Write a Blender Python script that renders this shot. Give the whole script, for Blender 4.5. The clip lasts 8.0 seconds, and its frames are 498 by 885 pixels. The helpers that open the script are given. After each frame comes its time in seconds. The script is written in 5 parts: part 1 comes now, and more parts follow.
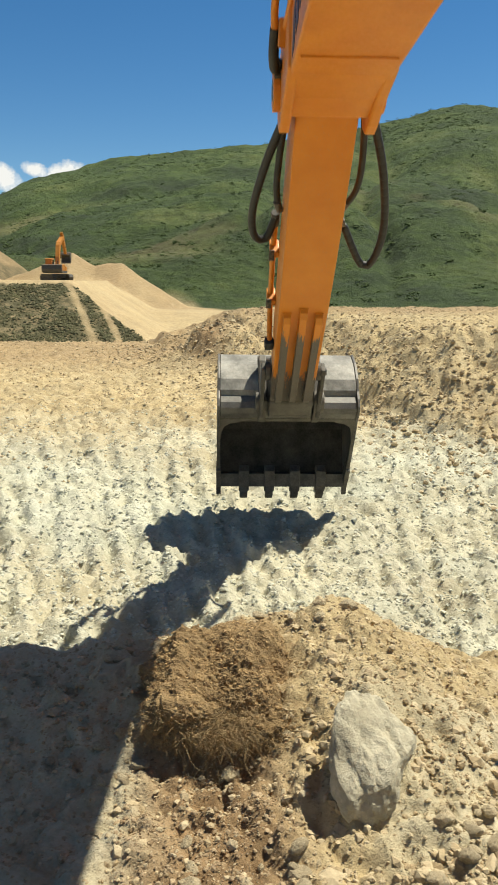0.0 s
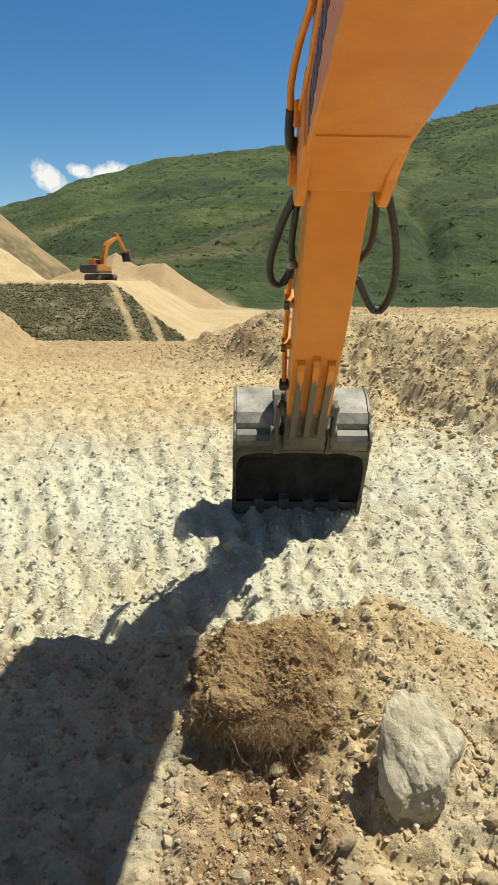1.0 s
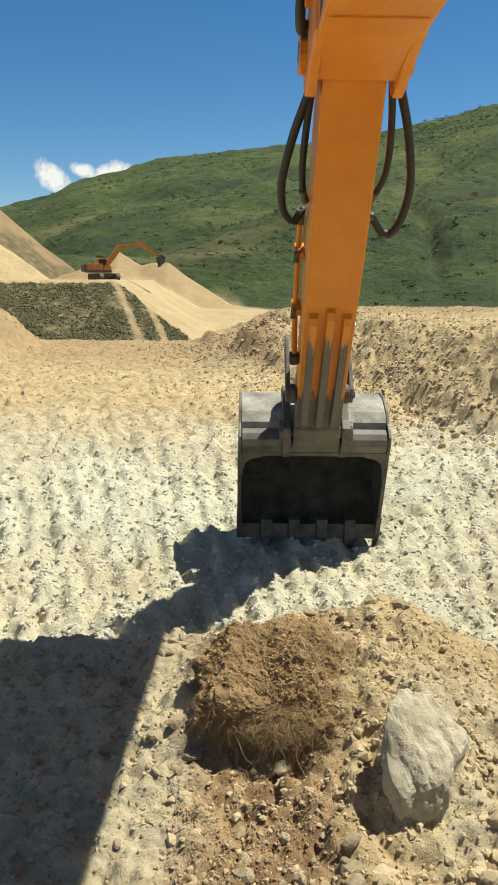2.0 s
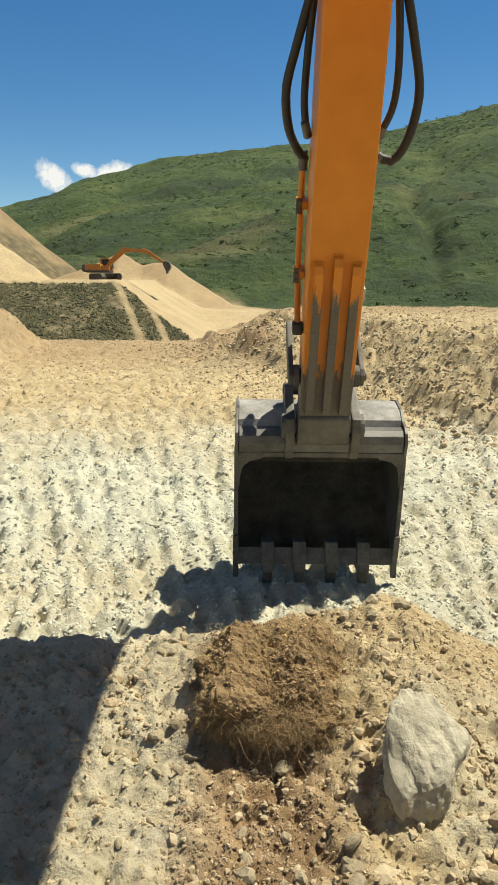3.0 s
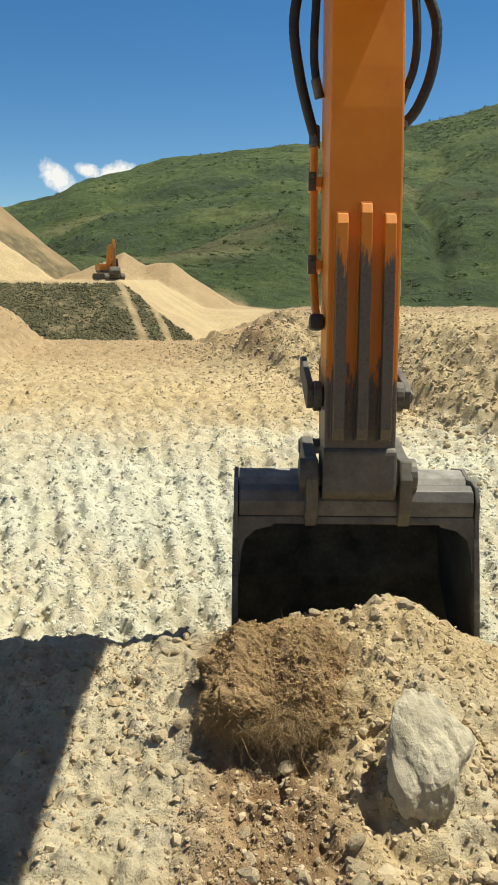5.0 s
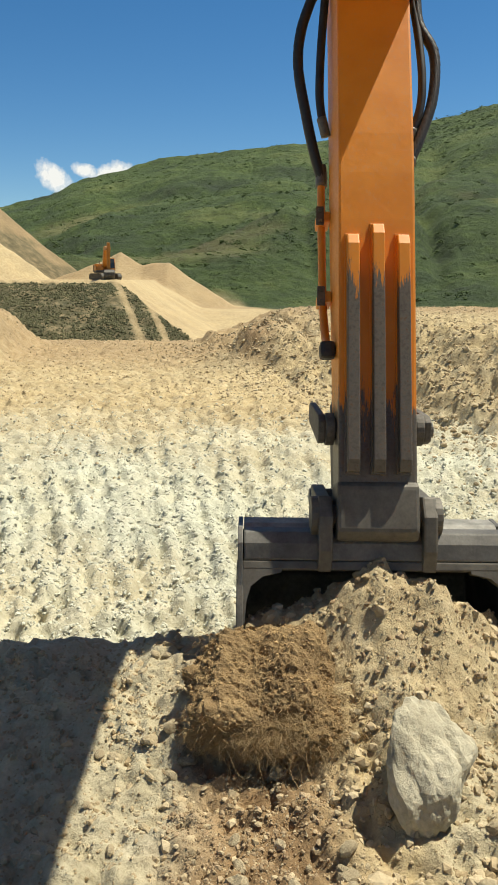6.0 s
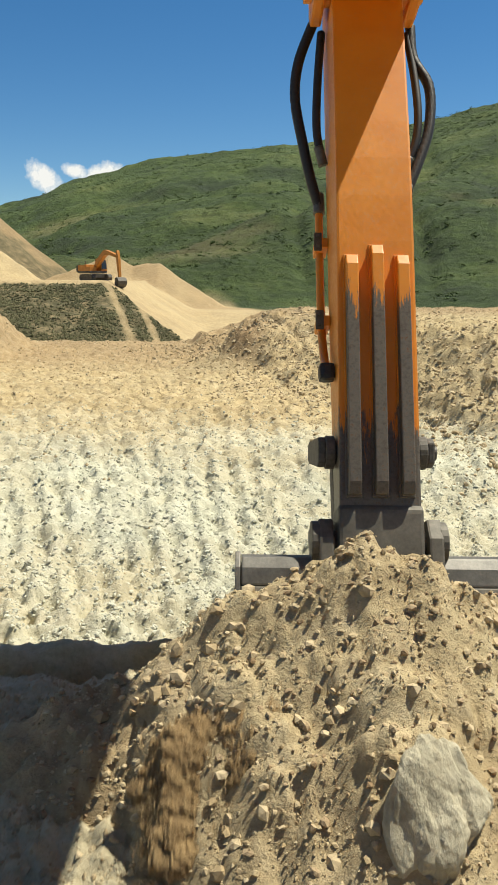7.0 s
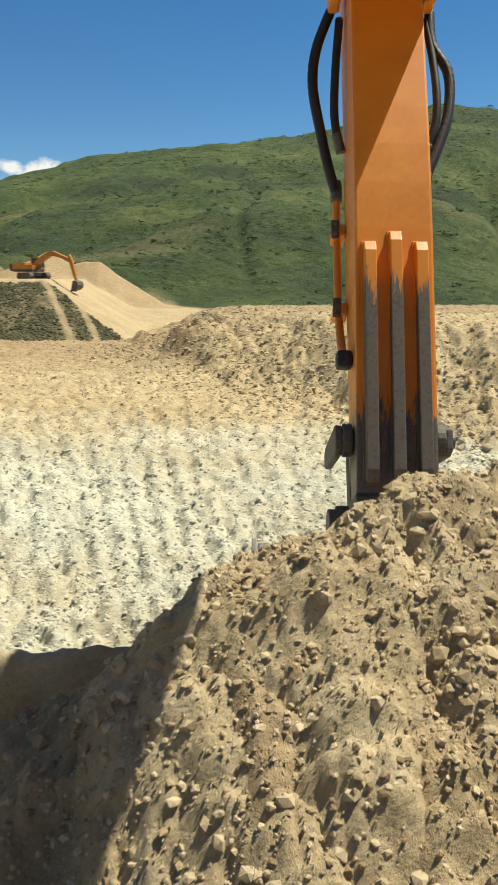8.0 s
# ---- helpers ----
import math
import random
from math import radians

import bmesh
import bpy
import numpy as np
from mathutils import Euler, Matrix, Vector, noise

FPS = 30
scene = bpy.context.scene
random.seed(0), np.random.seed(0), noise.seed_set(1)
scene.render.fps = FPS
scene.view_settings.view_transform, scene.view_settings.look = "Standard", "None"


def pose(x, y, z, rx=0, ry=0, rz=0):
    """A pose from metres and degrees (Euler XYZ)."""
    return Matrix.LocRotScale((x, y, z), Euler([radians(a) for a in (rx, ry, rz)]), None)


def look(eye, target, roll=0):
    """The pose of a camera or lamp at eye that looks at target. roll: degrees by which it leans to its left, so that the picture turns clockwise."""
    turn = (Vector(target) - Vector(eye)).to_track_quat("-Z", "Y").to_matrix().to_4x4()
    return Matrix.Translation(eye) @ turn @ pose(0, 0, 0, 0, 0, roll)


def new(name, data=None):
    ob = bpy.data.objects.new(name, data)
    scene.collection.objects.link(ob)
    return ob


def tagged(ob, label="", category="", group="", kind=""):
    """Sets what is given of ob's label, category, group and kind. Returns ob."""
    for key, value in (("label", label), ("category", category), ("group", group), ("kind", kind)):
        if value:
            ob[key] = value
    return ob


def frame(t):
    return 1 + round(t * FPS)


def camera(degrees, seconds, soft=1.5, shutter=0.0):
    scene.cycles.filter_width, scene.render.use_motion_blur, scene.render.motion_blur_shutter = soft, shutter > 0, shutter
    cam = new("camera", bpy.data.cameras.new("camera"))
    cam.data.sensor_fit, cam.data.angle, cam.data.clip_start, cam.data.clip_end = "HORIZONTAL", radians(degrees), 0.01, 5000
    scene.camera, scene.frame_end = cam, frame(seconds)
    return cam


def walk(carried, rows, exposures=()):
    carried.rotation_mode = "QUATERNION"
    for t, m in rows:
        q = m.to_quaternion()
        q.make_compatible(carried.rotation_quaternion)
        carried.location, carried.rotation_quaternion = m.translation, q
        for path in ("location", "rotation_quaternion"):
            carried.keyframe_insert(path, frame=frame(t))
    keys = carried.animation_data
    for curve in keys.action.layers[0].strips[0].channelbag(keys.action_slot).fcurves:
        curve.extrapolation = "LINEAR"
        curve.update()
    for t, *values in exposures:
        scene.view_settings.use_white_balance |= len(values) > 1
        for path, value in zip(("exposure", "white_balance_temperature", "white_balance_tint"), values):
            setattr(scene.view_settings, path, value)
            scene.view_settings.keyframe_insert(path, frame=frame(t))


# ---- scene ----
# ---------------------------------------------------------------- camera and slew of the machine
EYE_Z, PITCH = 2.75, -11.5
AXIS = (0.80, -1.15)          # slew axis of the near excavator, the camera rides in its cab


def smooth_rows(table, step=0.25):
    """Cubic glide through the rows of a table (t, values...), sampled every step seconds."""
    ts = [r[0] for r in table]
    vals = np.array([r[1:] for r in table], float)
    m = np.zeros_like(vals)
    for i in range(len(ts)):
        a, b = max(0, i - 1), min(len(ts) - 1, i + 1)
        m[i] = (vals[b] - vals[a]) / (ts[b] - ts[a])
    out, t = [], 0.0
    while t < ts[-1] + 1e-6:
        i = max(0, min(len(ts) - 2, sum(1 for q in ts if q <= t + 1e-9) - 1))
        h = ts[i + 1] - ts[i]
        u = (t - ts[i]) / h
        v = ((2 * u**3 - 3 * u**2 + 1) * vals[i] + (u**3 - 2 * u**2 + u) * h * m[i]
             + (-2 * u**3 + 3 * u**2) * vals[i + 1] + (u**3 - u**2) * h * m[i + 1])
        out.append((round(t, 4), *[float(q) for q in v]))
        t += step
    return out


# seconds, heading of the camera in degrees, pitch offset, roll
HEADING = [(0.0, -3.52, 0.05, 0.0), (0.5, -1.52, 0.05, 0.0), (1.0, -0.57, 0.05, 0.0), (1.5, -0.37, 0.0, 0.0), (3.0, -0.25, 0.0, 0.0),
           (3.5, -0.12, 0.0, 0.0), (4.0, 0.0, 0.0, 0.0), (4.5, 0.0, 0.0, 0.0), (6.0, -0.25, 0.0, 0.0), (6.5, -0.49, 0.05, 0.0),
           (7.0, -0.90, 0.05, 0.0), (7.5, -1.97, 0.0, 0.0), (8.0, -5.03, -0.05, 0.0)]


def cab_pose(yaw, pitch, roll):
    a = radians(yaw)
    ox, oy = -AXIS[0], -AXIS[1]
    return pose(AXIS[0] + ox * math.cos(a) - oy * math.sin(a), AXIS[1] + ox * math.sin(a) + oy * math.cos(a), EYE_Z,
                90 + PITCH + pitch, roll, yaw)


cam = camera(35.0, 8.0, soft=0.9, shutter=0.5)
walk(cam, [(t, cab_pose(y, p, r)) for t, y, p, r in HEADING], exposures=[(0.0, 0.40, 6980, 6), (8.0, 0.40, 6980, 6)])

# ---------------------------------------------------------------- light
SUN_FROM = Vector((0.44, 0.155, 1.0)).normalized()
world = bpy.data.worlds.new("sky")
scene.world = world
world.use_nodes = True
wn = world.node_tree.nodes
sky = wn.new("ShaderNodeTexSky")
sky.sky_type, sky.sun_disc = "NISHITA", False
sky.sun_elevation, sky.sun_rotation = math.asin(SUN_FROM.z), math.atan2(SUN_FROM.x, SUN_FROM.y)
sky.altitude, sky.air_density, sky.dust_density, sky.ozone_density = 1800, 1.0, 0.15, 3.0
deep = wn.new("ShaderNodeHueSaturation")
deep.inputs["Saturation"].default_value = 1.30
world.node_tree.links.new(sky.outputs[0], deep.inputs["Color"])
# unseen broken cloud overhead, added to warm the shade; none low over the hills
wl = world.node_tree.links
wdir = wn.new("ShaderNodeTexCoord").outputs["Generated"]
wsep = wn.new("ShaderNodeSeparateXYZ")
wl.new(wdir, wsep.inputs[0])
whigh = wn.new("ShaderNodeMapRange")
whigh.interpolation_type = "SMOOTHSTEP"
whigh.inputs["From Min"].default_value, whigh.inputs["From Max"].default_value = 0.42, 0.70
wl.new(wsep.outputs["Z"], whigh.inputs["Value"])
wfill_noise = wn.new("ShaderNodeTexNoise")
wfill_noise.inputs["Scale"].default_value, wfill_noise.inputs["Detail"].default_value = 3.2, 5
wl.new(wdir, wfill_noise.inputs["Vector"])
wfill_cover = wn.new("ShaderNodeMapRange")
wfill_cover.inputs["From Min"].default_value, wfill_cover.inputs["From Max"].default_value = 0.40, 0.60
wl.new(wfill_noise.outputs[0], wfill_cover.inputs["Value"])
wfac = wn.new("ShaderNodeMath")
wfac.operation = "MULTIPLY"
wl.new(whigh.outputs[0], wfac.inputs[0])
wl.new(wfill_cover.outputs[0], wfac.inputs[1])
wmix = wn.new("ShaderNodeMix")
wmix.data_type = "RGBA"
wl.new(wfac.outputs[0], wmix.inputs[0])
wl.new(deep.outputs[0], wmix.inputs[6])
wmix.inputs[7].default_value = (1.35, 1.22, 1.0, 1)
wl.new(wmix.outputs[2], wn["Background"].inputs[0])
wn["Background"].inputs[1].default_value = 0.084
sun = new("sun", bpy.data.lights.new("sun", "SUN"))
sun.data.energy, sun.data.angle, sun.data.color = 5.0, radians(0.55), (1.0, 0.96, 0.86)
sun.matrix_world = look(SUN_FROM * 60, (0, 0, 0))


# ---------------------------------------------------------------- materials
def material(name, rough=0.8, metal=0.0):
    m = bpy.data.materials.new(name)
    m.use_nodes = True
    b = m.node_tree.nodes["Principled BSDF"]
    b.inputs["Roughness"].default_value, b.inputs["Metallic"].default_value = rough, metal
    return m, m.node_tree.nodes, m.node_tree.links, b


def ramp(nodes, stops):
    r = nodes.new("ShaderNodeValToRGB")
    e = r.color_ramp.elements
    while len(e) > 1:
        e.remove(e[-1])
    for i, (p, c) in enumerate(stops):
        q = e[0] if i == 0 else e.new(p)
        q.position, q.color = p, (*c, 1) if len(c) == 3 else c
    return r


def noise_tex(nodes, links, scale, detail=6, rough=0.6, vec=None):
    n = nodes.new("ShaderNodeTexNoise")
    n.inputs["Scale"].default_value, n.inputs["Detail"].default_value, n.inputs["Roughness"].default_value = scale, detail, rough
    if vec:
        links.new(vec, n.inputs["Vector"])
    return n


def mixed(nodes, links, fac, a, b, mode="MIX"):
    m = nodes.new("ShaderNodeMix")
    m.data_type, m.blend_type = "RGBA", mode
    for sock, v in ((m.inputs[0], fac), (m.inputs[6], a), (m.inputs[7], b)):
        if isinstance(v, (int, float)):
            sock.default_value = v
        elif isinstance(v, tuple):
            sock.default_value = (*v, 1)
        else:
            links.new(v, sock)
    return m.outputs[2]


def mottled(name, dark, light, scale=8.0, rough=0.9, bump=0.3, bump_dist=0.01, fine=60.0, metal=0.0, per_object=0.0):
    """A plain surface with grain and stains at two scales."""
    m, n, l, b = material(name, rough, metal)
    co = n.new("ShaderNodeTexCoord").outputs["Object"]
    a = noise_tex(n, l, scale, 5, 0.6, co)
    f = noise_tex(n, l, fine, 6, 0.7, co)
    r = ramp(n, [(0.3, dark), (0.7, light)])
    l.new(a.outputs[0], r.inputs[0])
    g = ramp(n, [(0.25, (0.62, 0.62, 0.62)), (0.75, (1.25, 1.25, 1.25))])
    l.new(f.outputs[0], g.inputs[0])
    col = mixed(n, l, 0.8, r.outputs[0], g.outputs[0], "MULTIPLY")
    if per_object:
        info = n.new("ShaderNodeObjectInfo")
        h = ramp(n, [(0, (1 - per_object,) * 3), (1, (1 + per_object * 0.6,) * 3)])
        l.new(info.outputs["Random"], h.inputs[0])
        col = mixed(n, l, 1.0, col, h.outputs[0], "MULTIPLY")
    l.new(col, b.inputs["Base Color"])
    bp = n.new("ShaderNodeBump")
    bp.inputs["Strength"].default_value, bp.inputs["Distance"].default_value = bump, bump_dist
    l.new(f.outputs[0], bp.inputs["Height"])
    l.new(bp.outputs[0], b.inputs["Normal"])
    return m


def ground_material():
    """Clay, sand, brown rubble and turf, zoned by the ground's own deposits; brown also holds a mound's painted shade.
    """
    m, n, l, b = material("ground_earth", 0.95)
    co = n.new("ShaderNodeTexCoord").outputs["Object"]

    def zone(name):
        a = n.new("ShaderNodeAttribute")
        a.attribute_name = name
        return a.outputs["Fac"]

    big = noise_tex(n, l, 0.35, 5, 0.6, co)
    mid = noise_tex(n, l, 3.0, 8, 0.65, co)
    fine = noise_tex(n, l, 26.0, 8, 0.7, co)
    sand = ramp(n, [(0.3, (0.36, 0.275, 0.15)), (0.5, (0.48, 0.38, 0.215)), (0.75, (0.58, 0.49, 0.32))])
    l.new(mid.outputs[0], sand.inputs[0])
    clay = ramp(n, [(0.3, (0.44, 0.44, 0.345)), (0.5, (0.56, 0.56, 0.45)), (0.72, (0.68, 0.67, 0.56))])
    l.new(mid.outputs[0], clay.inputs[0])
    brown = ramp(n, [(0.3, (0.18, 0.108, 0.052)), (0.7, (0.36, 0.24, 0.125))])
    l.new(mid.outputs[0], brown.inputs[0])
    hill_n = noise_tex(n, l, 0.018, 14, 0.72, co)
    turf = ramp(n, [(0.32, (0.016, 0.030, 0.010)), (0.43, (0.034, 0.062, 0.014)), (0.53, (0.058, 0.096, 0.020)), (0.64, (0.105, 0.135, 0.036)), (0.80, (0.18, 0.160, 0.075))])
    l.new(hill_n.outputs[0], turf.inputs[0])
    tuft_n = noise_tex(n, l, 0.30, 8, 0.75, co)
    tuft = ramp(n, [(0.34, (0.5, 0.55, 0.5)), (0.5, (0.95, 0.97, 0.93)), (0.66, (1.3, 1.25, 1.2))])
    l.new(tuft_n.outputs[0], tuft.inputs[0])
    turf_col = mixed(n, l, 0.9, turf.outputs[0], tuft.outputs[0], "MULTIPLY")
    scrub_n = noise_tex(n, l, 0.6, 8, 0.75, co)
    scrub = ramp(n, [(0.35, (0.045, 0.046, 0.018)), (0.5, (0.11, 0.095, 0.048)), (0.66, (0.26, 0.20, 0.11))])
    l.new(scrub_n.outputs[0], scrub.inputs[0])
    col = mixed(n, l, zone("clay"), sand.outputs[0], clay.outputs[0])
    col = mixed(n, l, zone("brown"), col, brown.outputs[0])
    col = mixed(n, l, zone("scrub"), col, scrub.outputs[0])
    col = mixed(n, l, zone("grass"), col, turf_col)
    tint = ramp(n, [(0.3, (0.80, 0.80, 0.80)), (0.7, (1.12, 1.10, 1.06))])
    l.new(big.outputs[0], tint.inputs[0])
    col = mixed(n, l, 0.7, col, tint.outputs[0], "MULTIPLY")
    grit = ramp(n, [(0.25, (0.66, 0.64, 0.60)), (0.75, (1.2, 1.2, 1.2))])
    l.new(fine.outputs[0], grit.inputs[0])
    col = mixed(n, l, 0.7, col, grit.outputs[0], "MULTIPLY")
    l.new(col, b.inputs["Base Color"])
    bp = n.new("ShaderNodeBump")
    bp.inputs["Strength"].default_value, bp.inputs["Distance"].default_value = 0.7, 0.035
    l.new(fine.outputs[0], bp.inputs["Height"])
    bp2 = n.new("ShaderNodeBump")
    bp2.inputs["Strength"].default_value, bp2.inputs["Distance"].default_value = 0.45, 0.12
    l.new(mid.outputs[0], bp2.inputs["Height"])
    l.new(bp.outputs[0], bp2.inputs["Normal"])
    bp3 = n.new("ShaderNodeBump")
    l.new(zone("grass"), bp3.inputs["Strength"])
    bp3.inputs["Distance"].default_value = 2.2
    l.new(tuft_n.outputs[0], bp3.inputs["Height"])
    l.new(bp2.outputs[0], bp3.inputs["Normal"])
    l.new(bp3.outputs[0], b.inputs["Normal"])
    return m


def paint_material(name, base, faded, rust_low=None):
    """Machine paint: faded, scratched, with dust; bare worn steel and rust where rust_low names a height range along Z."""
    m, n, l, b = material(name, 0.42)
    co = n.new("ShaderNodeTexCoord").outputs["Object"]
    a = noise_tex(n, l, 2.2, 6, 0.6, co)
    f = noise_tex(n, l, 45, 5, 0.65, co)
    r = ramp(n, [(0.35, base), (0.7, faded)])
    l.new(a.outputs[0], r.inputs[0])
    dust = ramp(n, [(0.55, (0, 0, 0)), (0.8, (0.35, 0.35, 0.35))])
    l.new(f.outputs[0], dust.inputs[0])
    col = mixed(n, l, dust.outputs[0], r.outputs[0], (0.42, 0.30, 0.16))
    if rust_low:
        sep = n.new("ShaderNodeSeparateXYZ")
        l.new(co, sep.inputs[0])
        mr = n.new("ShaderNodeMapRange")
        mr.inputs["From Min"].default_value, mr.inputs["From Max"].default_value = rust_low
        l.new(sep.outputs["Z"], mr.inputs["Value"])
        st = n.new("ShaderNodeMapping")
        st.inputs["Scale"].default_value = (26, 26, 3.2)
        l.new(co, st.inputs["Vector"])
        sn = noise_tex(n, l, 1.0, 7, 0.7, st.outputs[0])
        mul = n.new("ShaderNodeMath")
        mul.operation = "MULTIPLY_ADD"
        l.new(sn.outputs[0], mul.inputs[0])
        mul.inputs[1].default_value = 1.25
        l.new(mr.outputs[0], mul.inputs[2])
        edge = ramp(n, [(0.92, (0, 0, 0)), (1.0, (1, 1, 1))])
        l.new(mul.outputs[0], edge.inputs[0])
        bare = ramp(n, [(0.32, (0.075, 0.060, 0.044)), (0.55, (0.125, 0.110, 0.088)), (0.70, (0.13, 0.065, 0.028))])
        l.new(f.outputs[0], bare.inputs[0])
        col = mixed(n, l, edge.outputs[0], col, bare.outputs[0])
    l.new(col, b.inputs["Base Color"])
    rr = ramp(n, [(0.3, (0.35,) * 3), (0.7, (0.6,) * 3)])
    l.new(f.outputs[0], rr.inputs[0])
    l.new(rr.outputs[0], b.inputs["Roughness"])
    bp = n.new("ShaderNodeBump")
    bp.inputs["Strength"].default_value, bp.inputs["Distance"].default_value = 0.12, 0.004
    l.new(a.outputs[0], bp.inputs["Height"])
    l.new(bp.outputs[0], b.inputs["Normal"])
    return m


EARTH = ground_material()
PAINT = paint_material("orange_paint", (0.62, 0.195, 0.010), (0.72, 0.262, 0.022))
STICK_PAINT = paint_material("worn_orange_paint", (0.62, 0.195, 0.010), (0.72, 0.262, 0.022), (1.0, 0.0))
RIB_PAINT = paint_material("worn_rib_paint", (0.62, 0.195, 0.010), (0.72, 0.262, 0.022), (1.75, 0.75))
STEEL = mottled("worn_steel", (0.07, 0.066, 0.058), (0.20, 0.19, 0.168), 3, 0.5, 0.25, 0.004, 50, 0.2)
STEEL_DUST = mottled("dusty_steel", (0.075, 0.068, 0.055), (0.165, 0.15, 0.122), 3, 0.6, 0.2, 0.003, 30, 0.15)
STEEL_DARK = mottled("dirty_shaded_steel", (0.06, 0.056, 0.048), (0.15, 0.138, 0.118), 5, 0.7, 0.3, 0.006, 40, 0.2)
STEEL_WORN = mottled("polished_steel", (0.36, 0.37, 0.37), (0.62, 0.63, 0.62), 4, 0.42, 0.2, 0.003, 60, 0.3)
STEEL_PALE = mottled("dusty_sunlit_steel", (0.12, 0.116, 0.10), (0.43, 0.415, 0.37), 3, 0.62, 0.3, 0.004, 30, 0.1)
RUBBER = mottled("black_rubber", (0.012, 0.012, 0.012), (0.03, 0.03, 0.03), 10, 0.55, 0.2, 0.003, 80)
LETTER = mottled("dark_blue_decal", (0.012, 0.014, 0.05), (0.02, 0.022, 0.07), 10, 0.5, 0.1, 0.001, 80)
STONE = mottled("pale_stone", (0.36, 0.28, 0.165), (0.56, 0.47, 0.31), 6, 0.92, 0.6, 0.02, 28, 0, 0.22)
BOULDER = mottled("grey_boulder", (0.33, 0.295, 0.205), (0.53, 0.485, 0.36), 3, 0.92, 0.7, 0.02, 22)
CLOD = mottled("brown_root_soil", (0.18, 0.112, 0.05), (0.42, 0.29, 0.14), 9, 0.97, 0.9, 0.03, 45)
ROOT = mottled("dry_roots", (0.22, 0.145, 0.065), (0.52, 0.38, 0.20), 20, 0.9, 0.2, 0.002, 90)
LEAF = mottled("shrub_leaves", (0.044, 0.076, 0.018), (0.080, 0.122, 0.030), 0.3, 0.85, 0.2, 0.05, 3)
GLASS_DARK = mottled("cab_glass", (0.02, 0.025, 0.03), (0.04, 0.045, 0.05), 3, 0.15, 0.0, 0.001, 10)


# ---------------------------------------------------------------- mesh helpers
def part(name, bm, mat, parent=None, label="", at=None):
    me = bpy.data.meshes.new(name)
    bm.to_mesh(me)
    bm.free()
    me.materials.append(mat)
    ob = new(name, me)
    if parent:
        ob.parent = parent
    if at:
        ob.matrix_basis = at
    return tagged(ob, label)


def thing(name, label, category, group="", kind="", at=None):
    ob = new(name)
    ob.empty_display_size = 0.2
    if at:
        ob.matrix_basis = at
    return tagged(ob, label, category, group, kind)


def add_box(bm, x0, x1, y0, y1, z0, z1, m=None):
    vs = [bm.verts.new(Vector((x, y, z))) for x in (x0, x1) for y in (y0, y1) for z in (z0, z1)]
    for f in ((0, 1, 3, 2), (4, 6, 7, 5), (0, 4, 5, 1), (2, 3, 7, 6), (0, 2, 6, 4), (1, 5, 7, 3)):
        bm.faces.new([vs[i] for i in f])
    if m:
        for v in vs:
            v.co = m @ v.co
    return vs


def add_prism(bm, outline, x0, x1):
    """A plate or box whose outline lies in the YZ plane, from x0 to x1."""
    a = [bm.verts.new((x0, y, z)) for y, z in outline]
    b = [bm.verts.new((x1, y, z)) for y, z in outline]
    k = len(outline)
    bm.faces.new(a[::-1]), bm.faces.new(b)
    for i in range(k):
        j = (i + 1) % k
        bm.faces.new((a[i], a[j], b[j], b[i]))


def add_drum(bm, y, z, r, x0, x1, seg=20):
    add_prism(bm, [(y + r * math.cos(2 * math.pi * i / seg), z + r * math.sin(2 * math.pi * i / seg)) for i in range(seg)], x0, x1)


def finish(bm, bevel=0.0, seg=2):
    bmesh.ops.recalc_face_normals(bm, faces=bm.faces[:])
    if bevel:
        es = [e for e in bm.edges if e.is_manifold and e.calc_face_angle(0) > 0.6]
        bmesh.ops.bevel(bm, geom=es, offset=bevel, segments=seg, profile=0.6, affect="EDGES")
    return bm


def box_bm(x0, x1, y0, y1, z0, z1, bevel=0.01):
    bm = bmesh.new()
    add_box(bm, x0, x1, y0, y1, z0, z1)
    return finish(bm, bevel)


def prism_bm(outline, x0, x1, bevel=0.01):
    bm = bmesh.new()
    add_prism(bm, outline, x0, x1)
    return finish(bm, bevel)


def drum_bm(y, z, r, x0, x1, bevel=0.008, seg=20):
    bm = bmesh.new()
    add_drum(bm, y, z, r, x0, x1, seg)
    return finish(bm, bevel)


def tube_bm(points, r, seg=8, steps=8):
    """A smooth round tube through the points."""
    pts = [Vector(p) for p in points]
    path = []
    for i in range(len(pts) - 1):
        p0, p1, p2, p3 = pts[max(0, i - 1)], pts[i], pts[i + 1], pts[min(len(pts) - 1, i + 2)]
        for k in range(steps):
            t = k / steps
            path.append(0.5 * ((2 * p1) + (p2 - p0) * t + (2 * p0 - 5 * p1 + 4 * p2 - p3) * t * t + (3 * p1 - p0 - 3 * p2 + p3) * t**3))
    path.append(pts[-1])
    bm = bmesh.new()
    rings = []
    side = None
    for i, p in enumerate(path):
        d = (path[min(i + 1, len(path) - 1)] - path[max(i - 1, 0)]).normalized()
        side = (side - d * side.dot(d)).normalized() if side else d.orthogonal().normalized()
        up = d.cross(side)
        rings.append([bm.verts.new(p + r * (math.cos(2 * math.pi * k / seg) * side + math.sin(2 * math.pi * k / seg) * up)) for k in range(seg)])
    for a, b in zip(rings, rings[1:]):
        for k in range(seg):
            f = bm.faces.new((a[k], a[(k + 1) % seg], b[(k + 1) % seg], b[k]))
            f.smooth = True
    bm.faces.new(rings[0][::-1]), bm.faces.new(rings[-1])
    return bm


